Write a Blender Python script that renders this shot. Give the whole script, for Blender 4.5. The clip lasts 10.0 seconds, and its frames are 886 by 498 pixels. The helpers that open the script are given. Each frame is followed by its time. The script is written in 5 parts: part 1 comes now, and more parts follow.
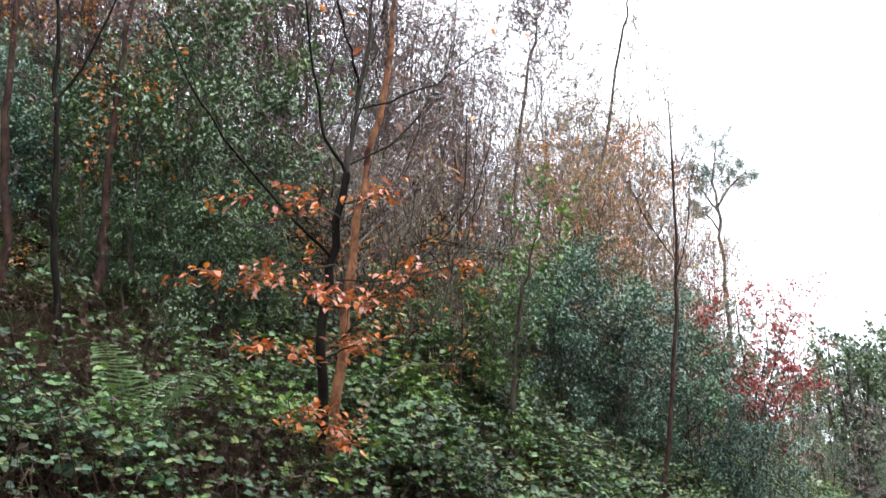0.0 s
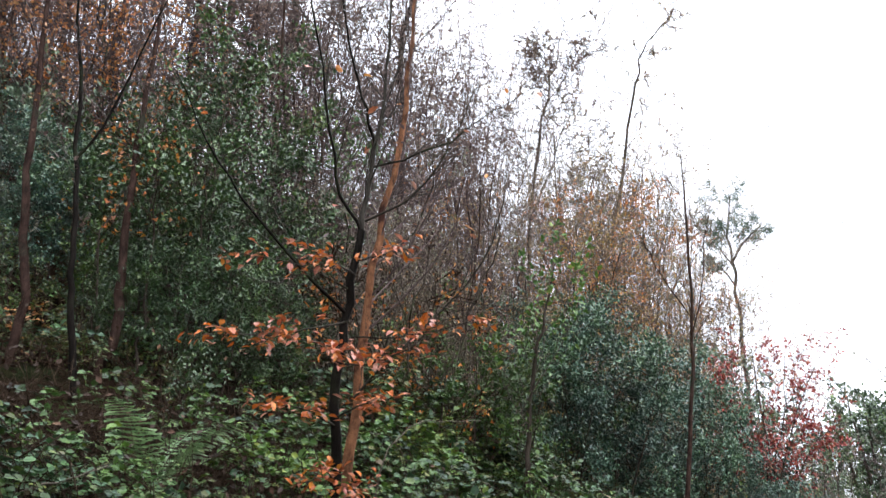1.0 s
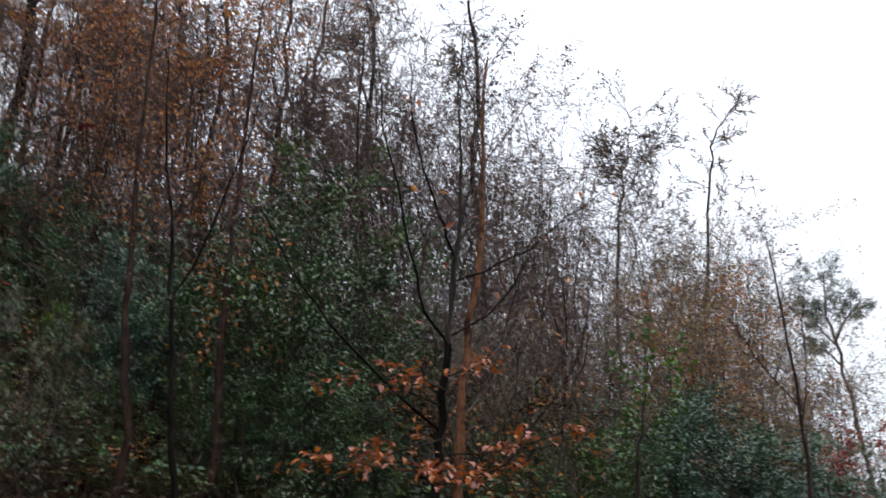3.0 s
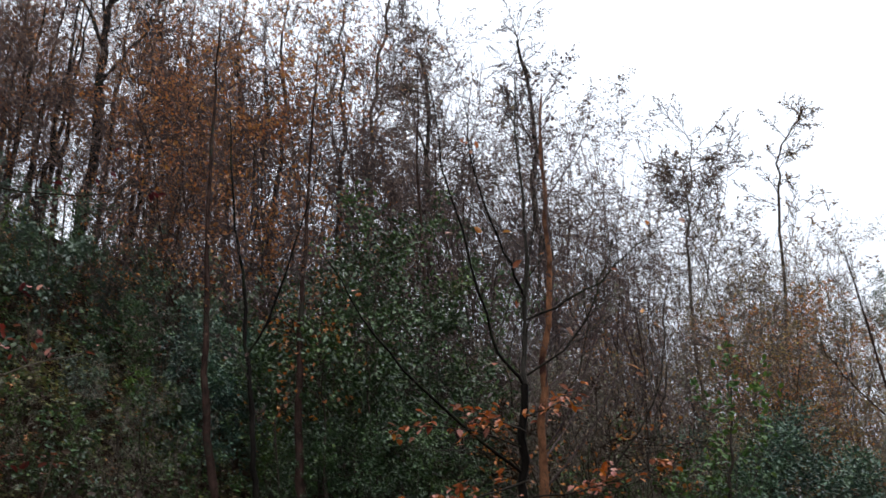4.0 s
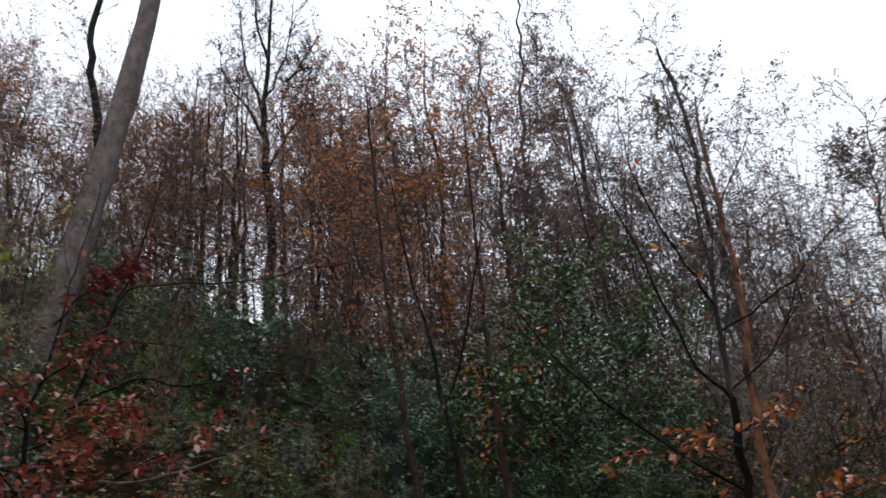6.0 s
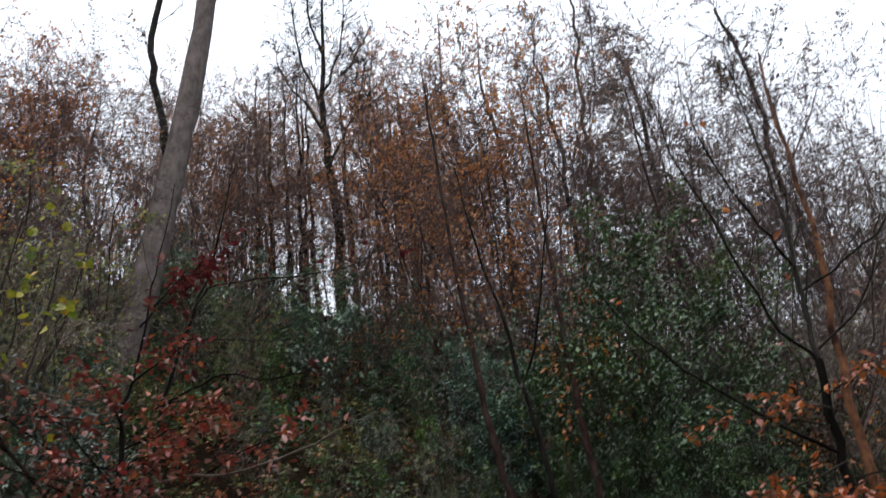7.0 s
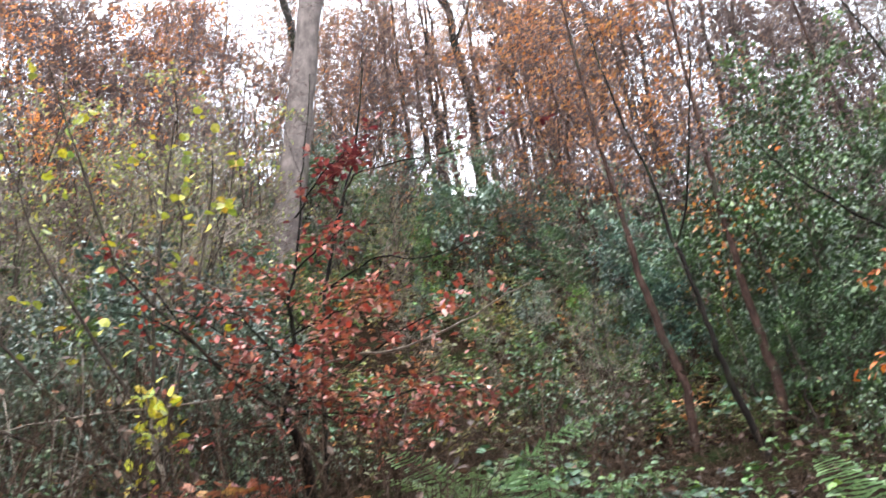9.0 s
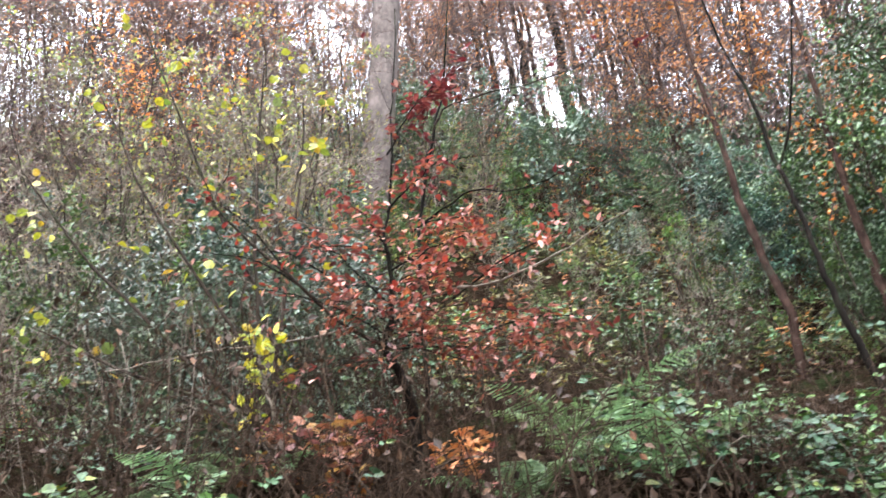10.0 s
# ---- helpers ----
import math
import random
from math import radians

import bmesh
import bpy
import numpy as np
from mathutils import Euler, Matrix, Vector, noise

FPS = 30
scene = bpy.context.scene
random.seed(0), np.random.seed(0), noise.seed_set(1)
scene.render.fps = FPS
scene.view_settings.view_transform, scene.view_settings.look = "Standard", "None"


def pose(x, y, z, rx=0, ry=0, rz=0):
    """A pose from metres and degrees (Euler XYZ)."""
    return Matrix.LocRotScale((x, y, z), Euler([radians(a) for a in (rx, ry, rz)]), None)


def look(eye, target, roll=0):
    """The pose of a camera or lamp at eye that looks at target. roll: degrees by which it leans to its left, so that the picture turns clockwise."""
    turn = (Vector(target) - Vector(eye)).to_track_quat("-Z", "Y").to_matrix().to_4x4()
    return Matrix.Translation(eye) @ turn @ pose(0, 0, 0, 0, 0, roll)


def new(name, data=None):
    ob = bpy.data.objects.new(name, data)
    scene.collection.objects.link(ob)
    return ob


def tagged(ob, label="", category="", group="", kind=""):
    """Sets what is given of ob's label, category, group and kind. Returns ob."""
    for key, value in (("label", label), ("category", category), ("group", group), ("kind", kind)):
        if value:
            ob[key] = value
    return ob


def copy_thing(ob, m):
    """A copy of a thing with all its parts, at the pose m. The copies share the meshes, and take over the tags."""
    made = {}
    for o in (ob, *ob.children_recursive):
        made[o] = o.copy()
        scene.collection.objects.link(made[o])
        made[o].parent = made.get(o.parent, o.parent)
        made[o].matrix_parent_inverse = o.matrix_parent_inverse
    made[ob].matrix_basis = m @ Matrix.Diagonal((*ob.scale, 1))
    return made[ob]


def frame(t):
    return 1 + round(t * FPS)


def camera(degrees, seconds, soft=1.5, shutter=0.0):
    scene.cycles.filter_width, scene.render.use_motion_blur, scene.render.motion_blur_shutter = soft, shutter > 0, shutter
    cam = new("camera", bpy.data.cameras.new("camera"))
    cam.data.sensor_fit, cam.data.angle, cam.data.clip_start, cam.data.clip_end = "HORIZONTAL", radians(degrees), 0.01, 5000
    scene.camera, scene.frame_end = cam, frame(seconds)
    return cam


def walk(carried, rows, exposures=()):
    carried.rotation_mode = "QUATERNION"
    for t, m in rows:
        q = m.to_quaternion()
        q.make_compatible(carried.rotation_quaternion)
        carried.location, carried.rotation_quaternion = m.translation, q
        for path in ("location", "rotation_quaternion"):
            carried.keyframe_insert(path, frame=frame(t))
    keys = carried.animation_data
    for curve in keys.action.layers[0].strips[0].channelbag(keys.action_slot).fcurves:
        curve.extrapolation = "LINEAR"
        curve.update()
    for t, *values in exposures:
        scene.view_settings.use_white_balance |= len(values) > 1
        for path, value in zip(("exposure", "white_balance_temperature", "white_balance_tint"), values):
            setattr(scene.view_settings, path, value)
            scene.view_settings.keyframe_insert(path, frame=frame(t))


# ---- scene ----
# The camera: held by hand, standing on the track, turning to the left and tilting up and down again.
cam = camera(54.0, 10.0, soft=1.5, shutter=0.5)
EYE = 1.6
ROWS = [  # seconds, x, y, z, yaw, pitch, roll
    (0.0, 0.0, 0.0, 0.0, 0.0, 14.72, 1.5), (0.5, 0.0, -0.008, 0.006, 0.64, 16.58, 1.62),
    (1.0, 0.0, -0.018, 0.014, 1.07, 18.24, 1.81), (1.5, 0.0, -0.029, 0.019, 1.09, 19.18, 2.15),
    (2.0, 0.001, -0.04, 0.024, 1.64, 21.47, 2.44), (2.5, -0.001, -0.042, 0.039, 3.86, 24.02, 1.41),
    (2.7, -0.001, -0.041, 0.043, 5.09, 24.41, 0.45), (3.8, -0.007, -0.034, 0.054, 11.17, 27.63, -2.83),
    (4.0, -0.009, -0.034, 0.056, 11.78, 28.0, -3.03), (4.5, -0.016, -0.03, 0.064, 14.62, 29.18, -4.1),
    (5.0, -0.02, -0.031, 0.064, 16.89, 30.46, -4.57), (5.5, -0.029, -0.029, 0.069, 20.36, 30.82, -5.53),
    (5.7, -0.035, -0.031, 0.069, 22.1, 30.99, -5.91), (6.8, -0.059, -0.045, 0.049, 28.48, 31.67, -7.61),
    (7.0, -0.058, -0.043, 0.05, 29.48, 30.81, -7.78), (7.5, -0.064, -0.036, 0.05, 31.38, 28.65, -7.36),
    (8.0, -0.082, -0.032, 0.052, 33.14, 26.77, -6.91), (8.5, -0.1, -0.026, 0.048, 37.25, 25.7, -7.34),
    (9.0, -0.128, -0.016, 0.047, 40.89, 24.03, -7.86), (9.5, -0.152, -0.011, 0.053, 44.63, 22.01, -7.28),
    (10.0, -0.172, -0.015, 0.049, 47.77, 20.6, -7.27)]
walk(cam, [(t, pose(x, y, EYE + z, 0, 0, yaw) @ pose(0, 0, 0, 90 + pitch) @ pose(0, 0, 0, 0, 0, roll)) for t, x, y, z, yaw, pitch, roll in ROWS],
     exposures=[(0.0, 1.76), (0.5, 1.64), (1.0, 1.4), (2.0, 0.8), (2.5, 0.42), (4.0, 0.18), (4.5, 0.1), (6.8, 0.2), (7.5, 0.86), (8.0, 1.6), (8.5, 2.05), (9.0, 2.34), (10.0, 2.68)])

# An overcast sky: a greyed daylight sky and a wide, weak sun.
world = bpy.data.worlds.new("world")
scene.world = world
world.use_nodes = True
wn, wl = world.node_tree.nodes, world.node_tree.links
sky = wn.new("ShaderNodeTexSky")
sky.sky_type, sky.sun_disc, sky.sun_elevation, sky.sun_rotation = "NISHITA", False, radians(42), radians(150)
sky.dust_density, sky.air_density = 4.0, 1.0
grey = wn.new("ShaderNodeHueSaturation")
grey.inputs["Saturation"].default_value, grey.inputs["Value"].default_value = 0.25, 2.4
wl.new(sky.outputs[0], grey.inputs["Color"])
cloud = wn.new("ShaderNodeMixRGB")  # a level layer of cloud over it
cloud.inputs[0].default_value = 0.8
height = wn.new("ShaderNodeTexGradient")  # paler overhead than near the horizon, as under any overcast
height.texture_mapping.mapping_x = "Z"
layer = wn.new("ShaderNodeValToRGB")
layer.color_ramp.elements[0].position, layer.color_ramp.elements[0].color = 0.0, (0.303, 0.323, 0.361, 1)
layer.color_ramp.elements[1].position, layer.color_ramp.elements[1].color = 1.0, (0.91, 0.97, 1.083, 1)
wl.new(height.outputs["Fac"], layer.inputs[0])
thick = wn.new("ShaderNodeMixRGB")
thick.blend_type = "MULTIPLY"
thick.inputs[0].default_value, thick.inputs[2].default_value = 1.0, (13.0, 13.0, 13.0, 1)
wl.new(layer.outputs[0], thick.inputs[1])
wl.new(thick.outputs[0], cloud.inputs[2])
wl.new(grey.outputs[0], cloud.inputs[1])
wl.new(cloud.outputs[0], wn["Background"].inputs["Color"])
wn["Background"].inputs["Strength"].default_value = 0.15
sun = new("sun", bpy.data.lights.new("sun", "SUN"))
sun.data.energy, sun.data.angle, sun.data.color = 0.5, radians(80), (1.0, 0.98, 0.95)
sun.matrix_world = look((0, 0, 30), (-6, 12, 5))


# ---- materials ----
def material(name, rough=0.6):
    m = bpy.data.materials.new(name)
    m.use_nodes = True
    b = m.node_tree.nodes["Principled BSDF"]
    b.inputs["Roughness"].default_value = rough
    b.inputs["Specular IOR Level"].default_value = 0.35
    return m, m.node_tree.nodes, m.node_tree.links, b


def ramp_node(nodes, stops):
    r = nodes.new("ShaderNodeValToRGB")
    e = r.color_ramp.elements
    while len(e) < len(stops):
        e.new(0.5)
    for i, (p, c) in enumerate(stops):
        e[i].position, e[i].color = p, (*c, 1)
    return r


def leaf_material(name, colours, rough=0.45, through_light=0.25, single=False, wet=0.25, patches=0.0):
    """Colours vary from leaf to leaf, with blotches on each."""
    m, n, l, b = material(name, rough)
    b.inputs["Specular IOR Level"].default_value = 0.4
    b.inputs["Coat Weight"].default_value, b.inputs["Coat Roughness"].default_value = wet, 0.26  # rain-wet
    if single:
        src = n.new("ShaderNodeObjectInfo").outputs["Random"]
    else:
        src = n.new("ShaderNodeNewGeometry").outputs["Random Per Island"]
    r = ramp_node(n, [(i / max(1, len(colours) - 1), c) for i, c in enumerate(colours)])
    l.new(src, r.inputs[0])
    co = n.new("ShaderNodeTexCoord")
    t = n.new("ShaderNodeTexNoise")
    t.inputs["Scale"].default_value, t.inputs["Detail"].default_value = 45.0, 3.0
    l.new(co.outputs["Object"], t.inputs["Vector"])
    v = n.new("ShaderNodeHueSaturation")
    mr = n.new("ShaderNodeMapRange")
    mr.inputs["From Min"].default_value, mr.inputs["From Max"].default_value = 0.3, 0.7
    mr.inputs["To Min"].default_value, mr.inputs["To Max"].default_value = 0.6, 1.3
    l.new(t.outputs["Fac"], mr.inputs["Value"])
    l.new(mr.outputs[0], v.inputs["Value"])
    l.new(r.outputs[0], v.inputs["Color"])
    colour = v.outputs[0]
    if not single:  # plants of a kind differ a little in tone
        oi = n.new("ShaderNodeObjectInfo")
        r4 = ramp_node(n, [(0.0, (0.68, 0.7, 0.8)), (0.35, (1.0, 0.96, 0.92)), (0.7, (0.9, 1.04, 1.06)), (1.0, (1.35, 1.28, 1.15))])
        l.new(oi.outputs["Random"], r4.inputs[0])
        mo = n.new("ShaderNodeMixRGB")
        mo.blend_type = "MULTIPLY"
        mo.inputs[0].default_value = 1.0
        l.new(colour, mo.inputs[1])
        l.new(r4.outputs[0], mo.inputs[2])
        colour = mo.outputs[0]
    if patches:  # whole shoots paler or darker, yellower or bluer than others
        t3 = n.new("ShaderNodeTexNoise")
        t3.inputs["Scale"].default_value, t3.inputs["Detail"].default_value = patches, 2.0
        l.new(co.outputs["Object"], t3.inputs["Vector"])
        r3 = ramp_node(n, [(0.36, (0.45, 0.5, 0.6)), (0.5, (0.9, 1.0, 1.1)), (0.66, (1.35, 1.35, 1.0))])
        l.new(t3.outputs["Fac"], r3.inputs[0])
        mx = n.new("ShaderNodeMixRGB")
        mx.blend_type = "MULTIPLY"
        mx.inputs[0].default_value = 1.0
        l.new(colour, mx.inputs[1])
        l.new(r3.outputs[0], mx.inputs[2])
        colour = mx.outputs[0]
    l.new(colour, b.inputs["Base Color"])
    tr = n.new("ShaderNodeBsdfTranslucent")
    l.new(colour, tr.inputs["Color"])
    mix = n.new("ShaderNodeMixShader")
    mix.inputs[0].default_value = through_light
    l.new(b.outputs[0], mix.inputs[1])
    l.new(tr.outputs[0], mix.inputs[2])
    l.new(mix.outputs[0], n["Material Output"].inputs["Surface"])
    return m


def bark_material(name, dark, light, patch=None, scale=14.0, stretch=0.25, rough=0.75, patch_at=0.62):
    m, n, l, b = material(name, rough)
    b.inputs["Specular IOR Level"].default_value = 0.03
    co = n.new("ShaderNodeTexCoord")
    mp = n.new("ShaderNodeMapping")
    mp.inputs["Scale"].default_value = (1, 1, stretch)
    l.new(co.outputs["Object"], mp.inputs["Vector"])
    t = n.new("ShaderNodeTexNoise")
    t.inputs["Scale"].default_value, t.inputs["Detail"].default_value, t.inputs["Roughness"].default_value = scale, 6.0, 0.7
    l.new(mp.outputs[0], t.inputs["Vector"])
    r = ramp_node(n, [(0.32, dark), (0.68, light)])
    l.new(t.outputs["Fac"], r.inputs[0])
    colour = r.outputs[0]
    if patch:
        t2 = n.new("ShaderNodeTexNoise")
        t2.inputs["Scale"].default_value, t2.inputs["Detail"].default_value = scale * 0.22, 4.0
        l.new(co.outputs["Object"], t2.inputs["Vector"])
        r2 = ramp_node(n, [(patch_at - 0.06, (0, 0, 0)), (patch_at + 0.06, (1, 1, 1))])
        l.new(t2.outputs["Fac"], r2.inputs[0])
        mx = n.new("ShaderNodeMixRGB")
        l.new(r2.outputs[0], mx.inputs[0])
        l.new(colour, mx.inputs[1])
        mx.inputs[2].default_value = (*patch, 1)
        colour = mx.outputs[0]
    l.new(colour, b.inputs["Base Color"])
    bp = n.new("ShaderNodeBump")
    bp.inputs["Strength"].default_value, bp.inputs["Distance"].default_value = 0.7, 0.02
    l.new(t.outputs["Fac"], bp.inputs["Height"])
    l.new(bp.outputs[0], b.inputs["Normal"])
    return m


M = {}
M["bark_dark"] = bark_material("wet_dark_bark", (0.003, 0.0025, 0.0022), (0.015, 0.012, 0.010), (0.018, 0.02, 0.012), rough=0.6)
M["bark_beech"] = bark_material("beech_bark", (0.014, 0.012, 0.010), (0.055, 0.048, 0.04), (0.04, 0.045, 0.025), scale=9, rough=0.65)
M["bark_tan"] = bark_material("peeling_tan_bark", (0.0415, 0.0191, 0.0132), (0.283, 0.131, 0.0693), (0.0415, 0.0191, 0.0149), scale=16, stretch=0.6)
M["bark_red"] = bark_material("red_brown_bark", (0.011, 0.007, 0.006), (0.056, 0.033, 0.027), (0.028, 0.027, 0.02), scale=16, stretch=0.5)
M["bark_grey"] = bark_material("grey_bark", (0.05, 0.042, 0.04), (0.135, 0.112, 0.105), (0.062, 0.066, 0.04), scale=7, stretch=0.5, patch_at=0.66)
M["bark_brown"] = bark_material("brown_bark", (0.014, 0.011, 0.009), (0.06, 0.046, 0.038), (0.045, 0.05, 0.028), scale=12)
M["twig_purple"] = bark_material("purple_brown_twigs", (0.045, 0.033, 0.032), (0.15, 0.112, 0.11), scale=20)
M["twig_grey"] = bark_material("grey_twigs", (0.075, 0.062, 0.051), (0.25, 0.21, 0.175), scale=20)
M["twig_dead"] = bark_material("dead_brown_stems", (0.012, 0.008, 0.006), (0.065, 0.042, 0.029), scale=20)
# the pale pink in ORANGE is sky sheen painted as a leaf colour
ORANGE = [(0.54, 0.125, 0.02), (0.64, 0.2, 0.02), (0.48, 0.15, 0.07), (0.52, 0.25, 0.18), (0.34, 0.07, 0.035), (0.56, 0.15, 0.025), (0.4, 0.12, 0.07), (0.64, 0.25, 0.03)]
# likewise the pale pinks in RED imitate sheen on wet leaves
RED = [(0.17, 0.0255, 0.0255), (0.374, 0.102, 0.051), (0.306, 0.102, 0.0765), (0.111, 0.0213, 0.0255), (0.36, 0.05, 0.03), (0.26, 0.06, 0.048), (0.32, 0.12, 0.095), (0.145, 0.0238, 0.0255), (0.383, 0.128, 0.051), (0.3, 0.045, 0.035), (0.44, 0.22, 0.19), (0.46, 0.12, 0.03), (0.48, 0.27, 0.23)]
M["leaf_orange"] = leaf_material("orange_beech_leaf", ORANGE, 0.4, wet=0.35)
M["leaf_orange_one"] = leaf_material("orange_beech_leaf_single", ORANGE, 0.4, single=True, wet=0.35)
M["leaf_red"] = leaf_material("red_beech_leaf", RED, 0.42, wet=0.35)
M["leaf_red_one"] = leaf_material("red_beech_leaf_single", RED, 0.42, single=True, wet=0.35)
M["leaf_maroon"] = leaf_material("maroon_beech_leaf", [(0.11, 0.014, 0.022), (0.17, 0.022, 0.026), (0.075, 0.011, 0.017), (0.24, 0.05, 0.045), (0.13, 0.016, 0.02)], 0.4, wet=0.35)
M["leaf_scarlet"] = leaf_material("scarlet_leaf", [(0.34, 0.12, 0.11), (0.22, 0.022, 0.028), (0.34, 0.05, 0.03), (0.15, 0.018, 0.026), (0.4, 0.1, 0.045), (0.12, 0.025, 0.025)], 0.4)
M["leaf_holly"] = leaf_material("holly_leaf", [(0.023, 0.05, 0.018), (0.042, 0.08, 0.024), (0.068, 0.112, 0.031), (0.035, 0.066, 0.034), (0.1, 0.142, 0.034)], 0.36, 0.05, wet=0.24, patches=0.8)
M["leaf_green"] = leaf_material("green_shrub_leaf", [(0.048, 0.092, 0.02), (0.074, 0.134, 0.025), (0.105, 0.162, 0.028), (0.053, 0.106, 0.03), (0.175, 0.2, 0.03)], 0.45, 0.2, wet=0.12, patches=1.0)
M["leaf_bramble"] = leaf_material("bramble_leaf", [(0.2, 0.19, 0.025), (0.024, 0.058, 0.022), (0.042, 0.092, 0.032), (0.03, 0.07, 0.03), (0.082, 0.15, 0.038), (0.026, 0.062, 0.027), (0.044, 0.088, 0.036), (0.034, 0.076, 0.03), (0.064, 0.122, 0.04), (0.024, 0.058, 0.024), (0.14, 0.15, 0.028), (0.08, 0.045, 0.027)], 0.52, 0.12, wet=0.08, patches=1.6)
M["leaf_yellow"] = leaf_material("yellow_leaf", [(0.34, 0.42, 0.03), (0.62, 0.5, 0.03), (0.2, 0.3, 0.04), (0.66, 0.4, 0.03), (0.14, 0.2, 0.04), (0.46, 0.46, 0.04), (0.1, 0.16, 0.04)], 0.45, 0.3)
M["leaf_olive"] = leaf_material("olive_yellow_leaf", [(0.19, 0.16, 0.065), (0.33, 0.2, 0.06), (0.16, 0.14, 0.075), (0.45, 0.27, 0.045), (0.28, 0.15, 0.07), (0.2, 0.19, 0.085), (0.4, 0.17, 0.05)], 0.5)
M["leaf_russet"] = leaf_material("russet_leaf", [(0.31, 0.11, 0.04), (0.4, 0.165, 0.055), (0.24, 0.098, 0.046), (0.35, 0.175, 0.085), (0.5, 0.2, 0.045)], 0.5)
M["leaf_brown"] = leaf_material("brown_leaf", [(0.12, 0.08, 0.07), (0.2, 0.13, 0.11), (0.09, 0.065, 0.06), (0.26, 0.16, 0.115)], 0.55)
M["leaf_grey"] = leaf_material("grey_green_leaf", [(0.137, 0.131, 0.088), (0.228, 0.197, 0.128), (0.103, 0.109, 0.0684), (0.274, 0.153, 0.0782)], 0.55)
M["leaf_ivy"] = leaf_material("ivy_leaf", [(0.07, 0.096, 0.06), (0.105, 0.138, 0.088), (0.145, 0.168, 0.096)], 0.34, 0.1, patches=1.0)
M["leaf_amber"] = leaf_material("amber_leaf", [(0.52, 0.16, 0.03), (0.42, 0.13, 0.04), (0.6, 0.24, 0.04), (0.34, 0.13, 0.06), (0.45, 0.2, 0.06)], 0.5, 0.35)
M["leaf_lime"] = leaf_material("lime_green_leaf", [(0.14, 0.18, 0.07), (0.26, 0.3, 0.06), (0.11, 0.14, 0.075), (0.42, 0.36, 0.06), (0.16, 0.16, 0.1), (0.3, 0.16, 0.07)], 0.5, 0.35)
# brown leaves, coloured darker to carry the shade under the plants
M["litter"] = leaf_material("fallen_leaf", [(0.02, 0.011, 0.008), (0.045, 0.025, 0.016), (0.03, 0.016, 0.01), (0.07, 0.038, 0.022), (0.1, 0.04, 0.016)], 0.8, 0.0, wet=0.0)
# holly greens shifted to blue, painting the bluish sheen into the leaf
M["leaf_holly_sheen"] = leaf_material("sheen_tinted_holly_leaf", [(0.0286, 0.0618, 0.0425), (0.0486, 0.0963, 0.0625), (0.0715, 0.123, 0.075), (0.0372, 0.077, 0.0625), (0.0858, 0.131, 0.0625)], 0.38, 0.05, wet=0.25, patches=0.9)
M["leaf_maple"] = leaf_material("maple_seedling_leaf", [(0.3, 0.12, 0.1), (0.36, 0.14, 0.06), (0.2, 0.06, 0.06), (0.44, 0.24, 0.05), (0.33, 0.1, 0.045), (0.28, 0.11, 0.1)], 0.5)
M["leaf_haze"] = leaf_material("pinkish_brown_leaf", [(0.20, 0.14, 0.11), (0.28, 0.18, 0.11), (0.15, 0.12, 0.09), (0.30, 0.22, 0.10), (0.22, 0.13, 0.11)], 0.5)
M["needle"] = leaf_material("pine_needles", [(0.02, 0.045, 0.03), (0.03, 0.06, 0.04), (0.045, 0.075, 0.045)], 0.5, 0.1)
M["leaf_understorey"] = leaf_material("undergrowth_leaf", [(0.1, 0.105, 0.03), (0.17, 0.15, 0.045), (0.07, 0.09, 0.03), (0.22, 0.13, 0.055), (0.1, 0.12, 0.035), (0.26, 0.2, 0.05)], 0.5, patches=0.7)
M["leaf_fern"] = leaf_material("fern_frond", [(0.13, 0.205, 0.085), (0.19, 0.275, 0.115), (0.105, 0.175, 0.075)], 0.5, 0.3)


def ground_material():
    m, n, l, b = material("woodland_floor", 0.95)
    b.inputs["Specular IOR Level"].default_value = 0.0
    co = n.new("ShaderNodeTexCoord")
    t = n.new("ShaderNodeTexNoise")
    t.inputs["Scale"].default_value, t.inputs["Detail"].default_value, t.inputs["Roughness"].default_value = 1.3, 8.0, 0.75
    l.new(co.outputs["Object"], t.inputs["Vector"])
    t2 = n.new("ShaderNodeTexNoise")
    t2.inputs["Scale"].default_value, t2.inputs["Detail"].default_value = 28.0, 5.0
    l.new(co.outputs["Object"], t2.inputs["Vector"])
    # soil tones held near black: shade of the hollows is in the colour
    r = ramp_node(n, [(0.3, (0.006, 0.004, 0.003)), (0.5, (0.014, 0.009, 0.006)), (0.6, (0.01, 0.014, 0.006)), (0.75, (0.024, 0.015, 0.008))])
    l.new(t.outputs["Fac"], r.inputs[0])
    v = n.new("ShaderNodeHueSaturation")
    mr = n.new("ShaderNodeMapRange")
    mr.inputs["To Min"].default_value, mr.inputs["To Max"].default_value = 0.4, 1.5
    l.new(t2.outputs["Fac"], mr.inputs["Value"])
    l.new(mr.outputs[0], v.inputs["Value"])
    l.new(r.outputs[0], v.inputs["Color"])
    l.new(v.outputs[0], b.inputs["Base Color"])
    bp = n.new("ShaderNodeBump")
    bp.inputs["Strength"].default_value, bp.inputs["Distance"].default_value = 0.9, 0.05
    l.new(t2.outputs["Fac"], bp.inputs["Height"])
    l.new(bp.outputs[0], b.inputs["Normal"])
    return m


